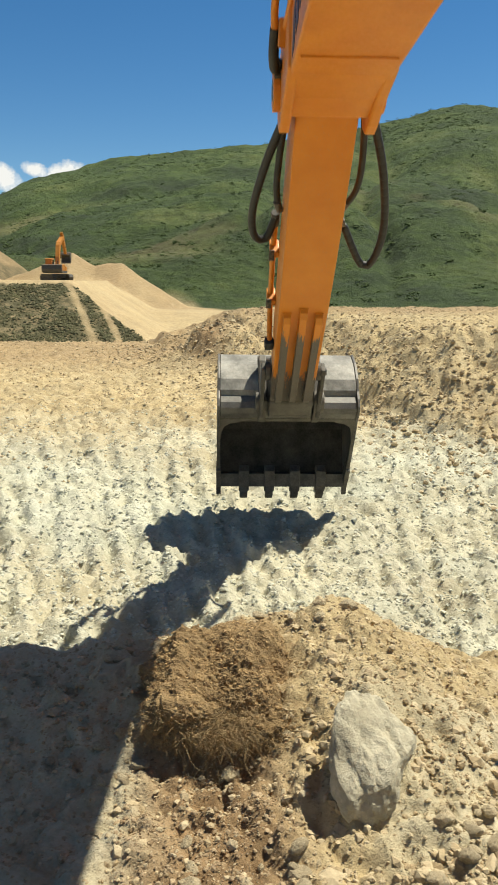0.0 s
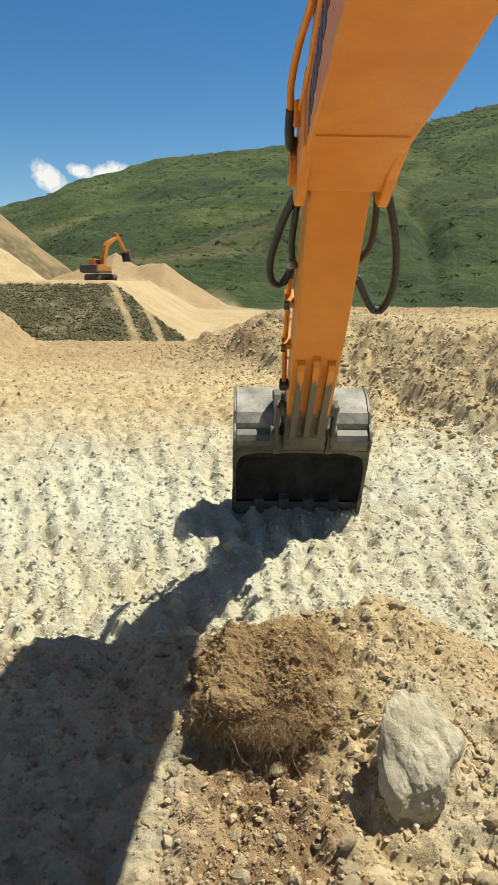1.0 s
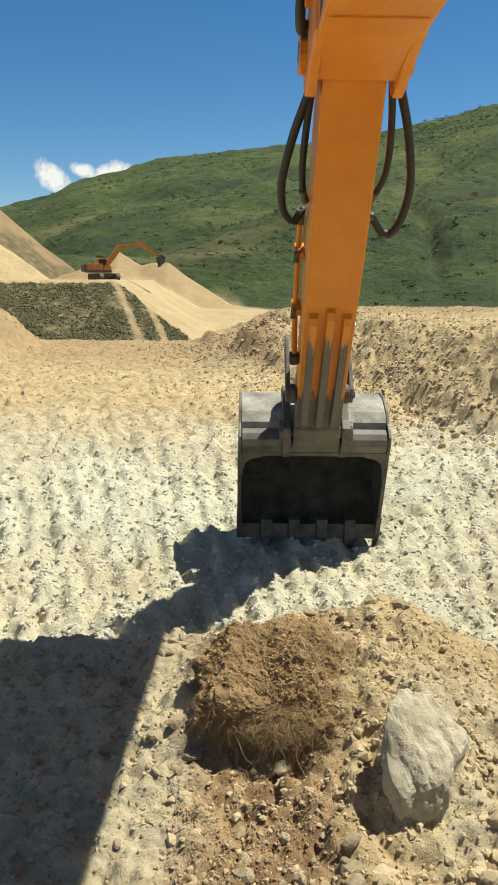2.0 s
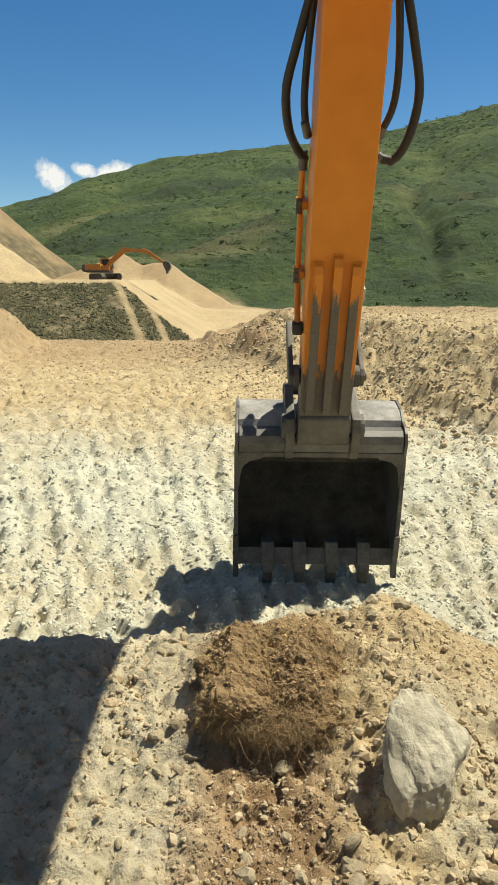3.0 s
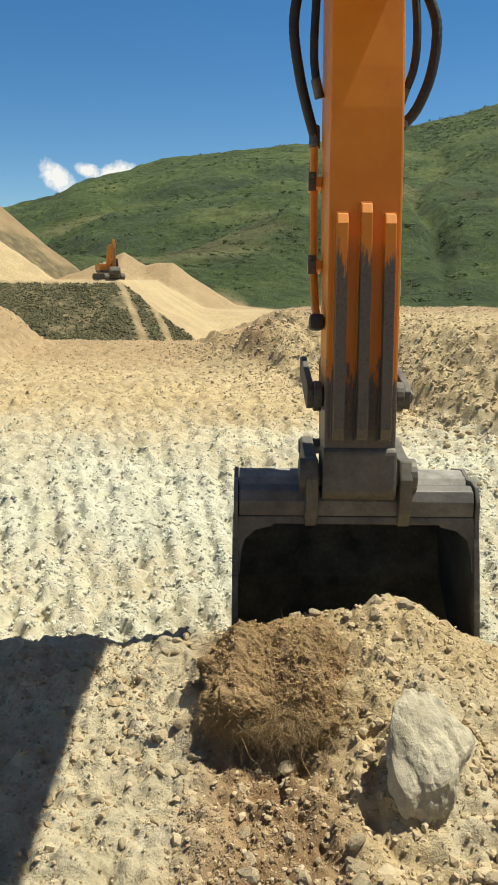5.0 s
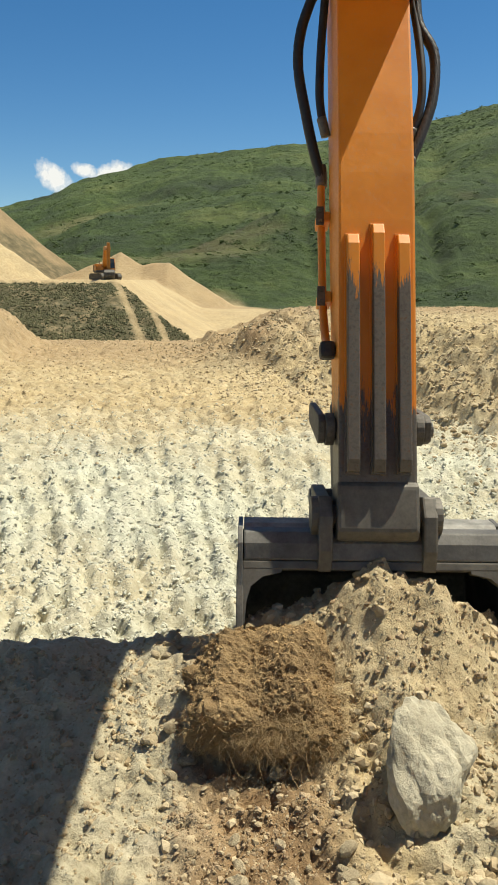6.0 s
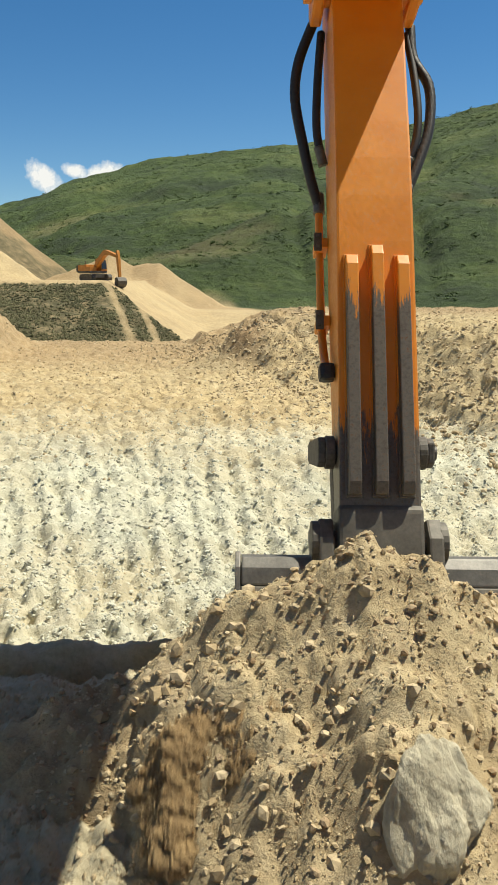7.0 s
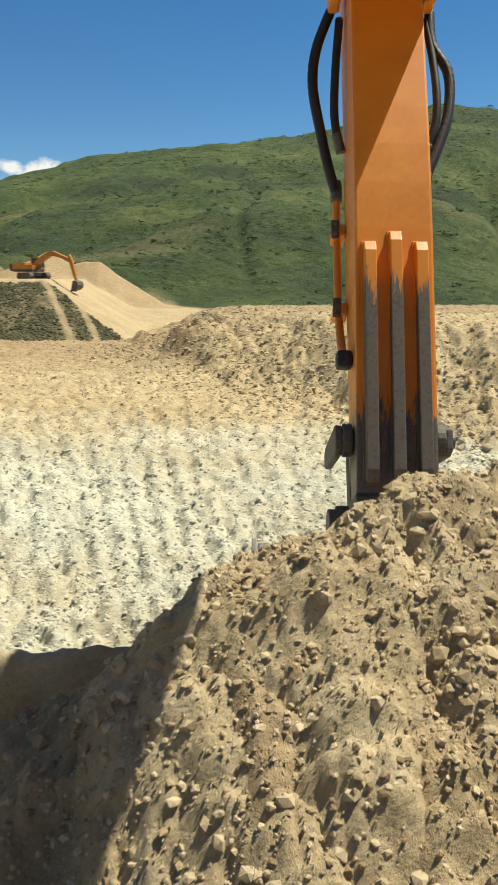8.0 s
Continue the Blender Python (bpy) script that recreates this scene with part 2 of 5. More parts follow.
# ---------------------------------------------------------------- smooth random fields
def lattice(ix, iy, seed):
    h = (ix.astype(np.int64) * 374761393 + iy.astype(np.int64) * 668265263 + seed * 1274126177) & 0x7FFFFFFF
    h = ((h ^ (h >> 13)) * 1103515245 + 12345) & 0x7FFFFFFF
    h = ((h ^ (h >> 15)) * 69069 + 1) & 0x7FFFFFFF
    return h / 0x7FFFFFFF * 2 - 1


def field(x, y, size, seed=0, octaves=4, gain=0.5):
    """Fractal value noise in -1..1 with blobs of that size in metres."""
    out, amp, tot = np.zeros_like(x), 1.0, 0.0
    for o in range(octaves):
        u, v = x / size + 17.3 * o, y / size - 9.1 * o
        ix, iy = np.floor(u), np.floor(v)
        fx, fy = u - ix, v - iy
        fx, fy = fx * fx * (3 - 2 * fx), fy * fy * (3 - 2 * fy)
        a, b = lattice(ix, iy, seed + o), lattice(ix + 1, iy, seed + o)
        c, d = lattice(ix, iy + 1, seed + o), lattice(ix + 1, iy + 1, seed + o)
        out += amp * ((a * (1 - fx) + b * fx) * (1 - fy) + (c * (1 - fx) + d * fx) * fy)
        tot += amp
        amp *= gain
        size *= 0.5
    return out / tot


def ease(v):
    v = np.clip(v, 0, 1)
    return v * v * (3 - 2 * v)


# ---------------------------------------------------------------- ground
def lumps(x, y, size, seed):
    """Rounded clods: sharp hollows, round tops."""
    return 1 - 2 * np.abs(field(x, y, size, seed, 3))


def near_heap(x, y):
    """The bank of dug earth before the machine."""
    crest = np.interp(x, (-4, -2.2, -0.9, 0.0, 0.5, 0.95, 1.3, 1.7, 2.6, 4), (0.28, 0.34, 0.40, 0.50, 0.64, 0.78, 0.56, 0.32, 0.08, 0.0))
    cy = np.interp(x, (-4, -0.9, 0.5, 0.95, 2.6), (4.75, 4.75, 4.65, 4.65, 4.5)) + 0.1 * field(x, y * 0, 0.5, 31, 3)
    far = 1 - ease((y - cy) / np.interp(x, (-1, 1.2), (0.75, 0.95)))
    foot = np.interp(x, (-3, 0, 1.2, 3), (0.10, 0.10, 0.16, 0.10))
    k = ease((cy - y) / np.interp(x, (-1.2, -0.3, 1.2), (1.7, 1.6, 2.0)))
    body = np.where(y > cy, crest * far, crest * (1 - k) + foot * k)
    fade = 1 - ease((np.abs(x) - 5) / 3)
    rough = 0.035 * lumps(x, y, 0.32, 5) + 0.018 * lumps(x, y, 0.12, 8) + 0.05 * field(x, y, 0.9, 12)
    return body * fade, rough * (1 - ease((y - cy - 0.5) / 0.5))


def toe_of_bank(y):
    return np.interp(y, (4, 8, 13.3, 15.4, 21.6, 27, 32, 37), (7.6, 6.1, 4.3, 3.3, 1.0, -0.9, -2.0, -2.6))


def ridge_angle(px):
    return np.interp(px, (-900, -500, -150, 20, 100, 170, 320, 520, 640, 760, 882, 1050, 1500, 2200),
                     (3.0, 3.0, 4.0, 5.25, 6.05, 7.2, 8.6, 9.4, 9.9, 10.9, 11.7, 11.0, 8.0, 4.0))


def bank_bed(x, y, inset=0.0):
    """Where the loose bank before the bucket lies on the firm ground."""
    return ease((x + 2.6 - inset) / 0.15) * ease((2.7 - inset - x) / 0.3) * ease((y - 1.75 - inset) / 0.2) * ease((5.15 - inset - y) / 0.2)


def height(x, y, firm=True):
    """Height of the ground, with the share of clay, brown earth (and one mound's painted shade), scrub and grass in it.
    """
    d = np.hypot(x, y)
    az = np.arctan2(x, np.maximum(y, 1e-3))
    px = 441 + 1399 * np.tan(np.clip(az, -1.1, 1.1))
    px = np.where(y < 0, 2200, px)
    # pit floor with tooth marks
    swath = np.arctan2(x - AXIS[0], np.maximum(y - AXIS[1], 0.1)) + 0.010 * field(x, y, 1.6, 3, 3)
    groove = np.abs((swath / 0.0285) % 1.0 - 0.5) * 2
    marks = 0.085 * (ease(groove) - 0.5) * (1 - 0.75 * ease((y - 15) / 8)) * np.clip(0.45 + 0.75 * field(x, y, 1.3, 4, 3), 0, 1) + 0.07 * np.maximum(0, lumps(x, y, 0.45, 21) - 0.2) - 0.07 * np.maximum(0, field(x, y, 0.35, 25, 2) - 0.3) + 0.06 * lumps(x, y, 0.24, 22) - 0.14 * np.maximum(0, field(x, y, 0.2, 26, 2) - 0.15) + 0.05 * field(x, y, 3, 23)
    crumb = 0.075 * np.abs(field(x, y, 0.30, 27, 2)) - 0.085 * np.maximum(0, field(x * 0.7, y * 1.3, 0.16, 28, 2) - 0.05) + 0.030 * field(x, y, 0.075, 29, 2)
    marks = (marks + crumb) * ease((y - 4.7) / 0.7)
    ahead = ease((30 - np.degrees(np.abs(np.arctan2(x, y)))) / 5)
    floor = marks * ease((60 - d) / 20) * ahead
    base = 2.2 * ease((y - 108) / 22)
    z = floor - 0.36 * ease((y - 4.9) / 1.0) * ease((13 - y) / 5) - 4.2 * ease((y - 36 - field(x, y, 3, 41)) / 22) * (y > 0)
    clay = ease((17.5 + 2.5 * field(x, y, 2, 51, 5) - y) / 6.5) * ease((y - 4.6) / 0.8)
    clay = np.clip(clay * (0.78 + 0.42 * field(x, y, 1.6, 52) + 0.25 * field(x, y, 0.5, 54)), 0, 1)
    brown = 0.55 * ease((y - 22 + 2 * field(x, y, 3, 53)) / 8) * (y < 60)
    # heap before the machine
    h, rough = near_heap(x, y)
    z = np.where(d < 14, z + h + rough * (d < 9) * ahead, z)
    if firm:
        z = z - 0.45 * bank_bed(x, y, 0.32)
    brown = np.maximum(brown, 0.95 * np.exp(-(((x - 0.1 - 0.1 * field(x, y, 0.4, 14)) / 0.42) ** 4)) * ease((y - 2.2) / 0.5) * ease((4.75 - y) / 0.15))
    # bank to the east of the pit
    s = x - toe_of_bank(y) + 0.5 * field(x, y, 1.6, 61, 3)
    bank = (1.70 - 0.010 * np.maximum(0, y - 20)) * ease(s / (3.3 + 0.05 * y))
    bank_rough = ahead * (0.46 * field(x * 1.3, y * 0.8, 1.9, 62, 4, 0.55) + 0.26 * np.abs(field(x, y, 1.3, 63, 3)) - 0.22 * np.maximum(0, field(x, y, 0.9, 67, 2) - 0.25) + 0.06 * lumps(x, y, 0.7, 68) + 0.07 * np.abs(field(x, y, 0.35, 64, 3))) * ease(s / 0.8) * (1 - 0.8 * ease((s - 2.6) / 1.8))
    reach = ease((52 - y) / 12) * ease((y + 4) / 6)
    z = z + np.where(s > -0.5, (bank + bank_rough) * reach, 0)
    mound = 0.86 * np.exp(-((x - 0.7) ** 2 / 2.0 + (y - 26.5) ** 2 / 5.0))
    z = z + mound * (1 + 0.4 * lumps(x, y, 0.9, 65))
    on_bank = ease(s / 0.7) * reach
    clay = clay * (1 - 0.9 * on_bank)
    brown = np.maximum(brown, 0.14 * on_bank * ease((field(x, y, 1.8, 66) + 0.35) / 0.5) * (1 - ease((s - 3) / 1.5)))
    # shadow patch on the mound's flank, painted in as brown
    brown = np.maximum(brown, 0.95 * np.exp(-((x - 0.35) ** 2 / 0.5 + (y - 25.6) ** 2 / 2.5)))
    # low bank to the west
    w = -8.1 - x + 0.5 * field(x, y, 1.5, 71) - 0.05 * (y - 26)
    low = 1.45 * ease(w / 1.8) * ease((y - 19) / 6) * ease((37 - y) / 4)
    z = z + low * (1 + 0.25 * lumps(x, y, 1.0, 72))
    # spoil heaps beyond the pit
    n1, n2 = field(x, y, 9, 81, 4), lumps(x, y, 2.6, 82)
    bench = np.minimum(np.minimum(3.0 + 0.1 * n1, 3.0 - (100.5 + 1.5 * n1 - y) * 0.40 + 0.35 * n2), 3.0 - (x + 15.8 + 0.8 * n1) * 0.62)
    bench = np.where((y > 70) & (y < 190), bench, -9)
    ridge2 = np.where(x > -14, 6.2 - 0.68 * (x + 14), np.where(x > -19, 6.2 - 0.12 * (-14 - x), np.where(x > -23, 5.6 + 0.62 * (-19 - x), 8.1 - 0.4 * (-23 - x)))) + 0.5 * n1
    ridge2 = ridge2 - 0.55 * np.abs(y - 150)
    slope3 = 19.0 - 0.80 * (x + 53) + 0.9 * n1 - 0.30 * np.abs(y - 172)
    slope4 = 9.0 - 0.70 * (x + 39) + 0.5 * n1 - 0.5 * np.abs(y - 128)
    spoil = np.maximum(np.maximum(bench, ridge2), np.maximum(np.minimum(slope3, 26), np.minimum(slope4, 14)))
    spoil = np.where(y > 60, spoil, -9)
    # hills
    top = np.tan(np.radians(ridge_angle(px))) * 560
    fold = field(x, y, 150, 91, 5)
    rise = np.clip((d - 150) / 410, 0, None)
    prof = np.where(rise < 1, 0.62 * rise + 0.38 * rise**2, 1 - 0.5 * (rise - 1))
    hill = -4.2 + (top + 4.2) * np.maximum(prof, -0.0) + 26 * fold * ease(rise / 0.25) * (1 - 0.85 * ease((rise - 0.62) / 0.4)) + 2.2 * field(x, y, 14, 92, 5, 0.6) * ease(rise / 0.1)
    gully = np.exp(-((px - 748 + 26 * np.sin(d / 38) + 0.06 * (d - 300)) / (16 + 0.02 * d)) ** 2) + 0.6 * np.exp(-((px - 560 + 18 * np.sin(d / 30)) / 16) ** 2) + 0.7 * np.exp(-((px - 1000 + 20 * np.sin(d / 45)) / 18) ** 2)
    hill = hill - 4 * gully * ease(rise / 0.2) * ease((0.95 - rise) / 0.3)
    hill = np.maximum(hill, -4.2 + base)
    land = np.maximum(z, np.where(d > 100, hill, -9))
    zz = np.where(d > 58, 0.5 * (land + spoil + np.sqrt((land - spoil) ** 2 + 0.5)), z)
    grass_from = 132 + 24 * ease((5 - x) / 7) + 8 * n1
    grass = ease((d - grass_from) / 16) * ease((hill - spoil) / 1.2 + 0.6)
    flat = ((d > 60) & (spoil < -4.0)).astype(float) * (y > 60)
    grass = np.maximum(grass, np.where(d > 60, flat * ease((d - grass_from) / 20), 0))
    grass = np.where((y < 30) & (d > 90), 1.0, grass)
    dry = ease((field(x, y, 75, 95, 5, 0.6) - 0.12) / 0.3) * ease((d - 175) / 40) * ease((470 - d) / 80)
    grass = np.where(d > 165, grass * (1 - 0.22 * dry), grass)
    face = 3.0 - (100.5 + 1.5 * n1 - y) * 0.40 + 0.35 * n2
    scrub = ((bench > -6) & (spoil == bench) & (face < 2.6) & (face < 3.0 - (x + 15.8 + 0.8 * n1) * 0.62)).astype(float) * (y > 60)
    track = np.exp(-((x + 16.0 - (100 - y) * 0.32) / 0.55) ** 2) + np.exp(-((x + 13.2 - (100 - y) * 0.31) / 0.5) ** 2)
    scrub = scrub * (1 - 0.8 * np.clip(track, 0, 1))
    brown = np.where((y > 60) & (spoil == slope3), np.clip(0.85 + 0.5 * field(x, y, 9, 86), 0, 1), brown)
    scrub = np.where((y > 60) & (spoil == slope3) & (slope3 < 12.5 + 3 * n1), 0.85 * ease((field(x, y, 6, 85) + 0.45) / 0.4), scrub)
    scrub = np.where((y > 60) & (spoil == slope3), np.maximum(scrub, np.clip(0.30 + 0.45 * field(x, y, 5, 87), 0, 0.6)), scrub)
    brown = np.where((y > 60) & (spoil == ridge2), 0.45 + 0.3 * n1, brown)
    brown = np.where((y > 60) & (spoil == slope4), 0.08 + 0.3 * n1, brown)
    brown = np.where((y > 60) & (spoil == bench), np.maximum(brown, 0.22 + 0.2 * n1), brown)
    brown = np.where(d > 175, 0.75, brown)
    return zz, clay, np.clip(brown, 0, 1), scrub, grass


def ground():
    """One sheet round the machine, finest where the machine works, out to the far hills."""
    fine = np.radians(np.arange(-24, 24.01, 0.15))
    wide = np.radians(np.arange(28, 332.1, 6.0))
    ang = np.concatenate([fine, wide])
    rad = [0.6]
    while rad[-1] < 1500:
        rad.append(rad[-1] * (1.0060 if 2.2 < rad[-1] < 45 else 1.006 if rad[-1] < 200 else 1.012))
    rad = np.array(rad[1:])
    A, R = np.meshgrid(ang, rad)
    x, y = R * np.sin(A), R * np.cos(A)
    z, clay, brown, scrub, grass = height(x, y)
    nr, na = A.shape
    co = np.stack([x, y, z], -1).reshape(-1, 3)
    co = np.vstack([co, [[0, 0, 0.1]]])
    i, j = np.meshgrid(np.arange(nr - 1), np.arange(na), indexing="ij")
    jn = (j + 1) % na
    quads = np.stack([i * na + j, i * na + jn, (i + 1) * na + jn, (i + 1) * na + j], -1).reshape(-1, 4)[:, ::-1]
    c = nr * na
    tris = np.stack([np.full(na, c), (np.arange(na) + 1) % na, np.arange(na)], -1)
    me = bpy.data.meshes.new("ground")
    me.from_pydata(co, [], quads.tolist() + tris.tolist())
    for name, v in (("clay", clay), ("brown", brown), ("scrub", scrub), ("grass", grass)):
        at = me.attributes.new(name, "FLOAT", "POINT")
        at.data.foreach_set("value", np.append(v.reshape(-1), 0).astype(np.float32))
    me.materials.append(EARTH)
    me.polygons.foreach_set("use_smooth", np.ones(len(me.polygons), bool))
    return tagged(new("ground", me), "dug pale clay and sand pit floor with banks, spoil and green hills", "ground", kind="structure")


ground()


# ---------------------------------------------------------------- near excavator
FOOT, BOOM_L, STICK_L = (0.714, 2.289), 6.872, 3.861
ARM_X, ROLL = -0.048, 0.69     # the arm stands a little off the slew axis, and the machine leans a little on its tracks
# seconds, forward and up of the bucket pin from the slew axis, bucket swing in degrees (0: mouth upright, + teeth away)
REACH = [(0.0, 10.089, 1.415, 39), (0.5, 10.336, 1.112, 42), (1.0, 10.29, 0.989, 39), (1.5, 9.902, 1.063, 33), (3.0, 8.517, 1.408, 14), (3.5, 7.957, 1.475, 7), (4.0, 7.366, 1.543, 1), (4.5, 6.68, 1.519, -4),
         (6.0, 5.737, 1.36, -24), (6.5, 5.629, 1.308, -30), (7.0, 5.525, 1.273, -38), (7.5, 5.528, 1.236, -46), (8.0, 5.501, 1.341, -50)]
SLEW = [(0.0, -1.772), (0.5, -0.366), (1.0, 0.128), (1.5, -0.023), (3.0, 0.257), (3.5, 0.493), (4.0, 0.563), (4.5, 0.531), (6.0, -0.167), (6.5, -0.464), (7.0, -0.69), (7.5, -2.156), (8.0, -5.794)]


def meet(a, ra, b, rb, upper=True):
    """Where two circles in the arm's plane meet."""
    ax, ay, bx, by = *a, *b
    d = math.hypot(bx - ax, by - ay)
    k = (ra * ra - rb * rb + d * d) / (2 * d)
    h = math.sqrt(max(0.0, ra * ra - k * k))
    px, py = ax + k * (bx - ax) / d, ay + k * (by - ay) / d
    q1 = (px - h * (by - ay) / d, py + h * (bx - ax) / d)
    q2 = (px + h * (by - ay) / d, py - h * (bx - ax) / d)
    return max(q1, q2, key=lambda q: q[1]) if upper else max(q1, q2, key=lambda q: q[0])


def rib_outline(z0, z1, y0, y1):
    return [(y1, z0 + 0.02), (y1, z1 + 0.05), (y0 + 0.01, z1 + 0.02), (y0, z1 - 0.02), (y0, z0 + 0.05), (y0 + 0.02, z0)]


def build_arm():
    rig = thing("excavator", "orange crawler excavator arm with worn steel bucket", "excavator", at=pose(*AXIS, 0))
    # undercarriage and deck that carry the boom, below and behind the driver's eye
    for x in (-1.6, 1.0):
        track = part("track", prism_bm([(-2.1, 0.14), (-1.85, 0.0), (1.65, 0.0), (1.95, 0.16), (2.05, 0.5), (1.95, 0.85), (1.6, 0.98), (-1.8, 0.98), (-2.15, 0.85), (-2.3, 0.5)], x, x + 0.6, 0.05), STEEL_DARK, rig)
        for i in range(22):
            part("track_shoe", box_bm(x - 0.02, x + 0.62, -1.75 + i * 0.155, -1.64 + i * 0.155, 0.98, 1.02, 0), STEEL_DARK, track)
    part("undercarriage", box_bm(-1.0, 1.0, -0.9, 0.9, 0.4, 1.0, 0.05), STEEL_DARK, rig)
    deck = part("deck", box_bm(-1.35, 1.35, -2.6, 1.2, 1.1, 1.36, 0.05), STEEL_DARK, rig)
    part("engine_hood", prism_bm([(-2.6, 1.36), (-2.7, 2.0), (-2.5, 2.3), (-0.7, 2.35), (-0.6, 1.36)], -1.35, 1.35, 0.06), PAINT, deck)
    part("counterweight", prism_bm([(-3.1, 1.2), (-3.25, 1.6), (-3.1, 2.25), (-2.62, 2.3), (-2.62, 1.1)], -1.4, 1.4, 0.08), STEEL_DARK, deck)
    for x in (-0.42, 0.34):
        part("boom_bracket", prism_bm([(0.3, 1.36), (0.42, 2.1), (0.56, 2.42), (0.74, 2.47), (0.90, 2.34), (1.0, 1.36)], x, x + 0.08, 0.015), STEEL_DARK, deck)
    part("foot_pin", drum_bm(FOOT[0], FOOT[1], 0.08, -0.46, 0.46), STEEL, deck)
    # boom: Y runs from foot pin to stick pin
    boom = part("boom", prism_bm([(-0.3, -0.2), (1.0, 0.55), (2.0, 1.45), (2.6, 1.30), (4.6, 0.53), (5.75, 0.135), (6.08, -0.03), (6.30, -0.17), (6.33, -0.14), (6.26, 0.1),
                                  (6.3, 0.42), (4.7, 1.45), (3.5, 2.15), (2.9, 2.4), (2.2, 2.2), (1.2, 1.35), (-0.2, 0.3)], -0.335, 0.345, 0.02), PAINT, rig)
    cheek = [(5.7, 0.17), (6.1, -0.07), (6.28, -0.22), (6.40, -0.29), (6.53, -0.27), (6.63, -0.16), (6.66, 0.0), (6.6, 0.16), (6.3, 0.37), (5.8, 0.66)]
    for x in (-0.355, 0.285):
        part("fork_cheek", prism_bm(cheek, x, x + 0.08, 0.02), PAINT, boom)
    for x in (-0.405, 0.363):
        part("fork_boss", drum_bm(6.45, 0.0, 0.15, x, x + 0.052), PAINT, boom)
    part("stick_pin", drum_bm(6.45, 0.0, 0.075, -0.41, 0.41), STEEL, boom)
    part("weld_seam", box_bm(-0.3, 0.3, 0, 0.012, -0.004, 0.004, 0.002), PAINT, boom, at=pose(0, 5.42, 0.24, -18.0))
    # decal: plain slanted strokes in place of the lettering
    for i in range(7):
        y = 4.25 + 0.20 * i
        part("decal_stroke", prism_bm([(y, 0.93 - 0.13 * i * 0.95 + 0.12), (y + 0.13, 0.93 - 0.13 * (i + 0.6) * 0.95 + 0.12), (y + 0.13, 1.19 - 0.13 * (i + 0.6) * 0.95 + 0.12), (y, 1.19 - 0.13 * i * 0.95 + 0.12)],
                                      -0.339, -0.334, 0), LETTER, boom, "dark blue painted stroke")
    part("oil_pipe", tube_bm([(-0.34, 3.6, 1.75), (-0.35, 4.7, 1.2), (-0.36, 5.3, 0.98), (-0.40, 5.75, 0.78), (-0.43, 6.0, 0.55), (-0.42, 6.12, 0.36)], 0.026), PAINT, boom)
    part("oil_pipe", tube_bm([(-0.33, 3.6, 1.62), (-0.335, 4.8, 1.02), (-0.34, 5.6, 0.62), (-0.36, 6.05, 0.38)], 0.022), PAINT, boom)
    # unseen rubber tubes over the boom, added to fill out its cast shadow
    for k in range(3):
        part("boom_hose", tube_bm([(-0.24 + 0.13 * k, 2.6, 2.5 + 0.1 * k), (-0.24 + 0.13 * k, 3.5, 2.3 + 0.12 * k), (-0.24 + 0.13 * k, 4.7, 1.80 + 0.14 * k), (-0.24 + 0.13 * k, 5.6, 1.40 + 0.22 * k), (-0.22 + 0.13 * k, 6.25, 1.0 + 0.22 * k)], 0.065), RUBBER, boom)
    part("hose_end", tube_bm([(-0.42, 6.1, 0.40), (-0.42, 6.2, 0.24), (-0.40, 6.3, 0.14), (-0.37, 6.28, 0.2)], 0.036), RUBBER, boom)
    part("pipe_bracket", box_bm(-0.40, -0.31, 6.0, 6.12, 0.28, 0.46, 0.012), PAINT, boom)
    for k in range(2):
        part("pin_bolt", drum_bm(6.34 + 0.13 * k, 0.10 - 0.12 * k, 0.025, -0.40, -0.335, 0.004, 8), STEEL_DARK, boom)
    lengthen((boom, *boom.children), 1, 2.3, BOOM_L - 6.45)
    return rig, boom


def lengthen(obs, axis, beyond, by):
    """Carry everything past a mark along one axis further out."""
    for ob in obs:
        if ob.name.startswith("weld_seam"):
            ob.location.y += by
            continue
        for v in ob.data.vertices:
            if v.co[axis] > beyond:
                v.co[axis] += by


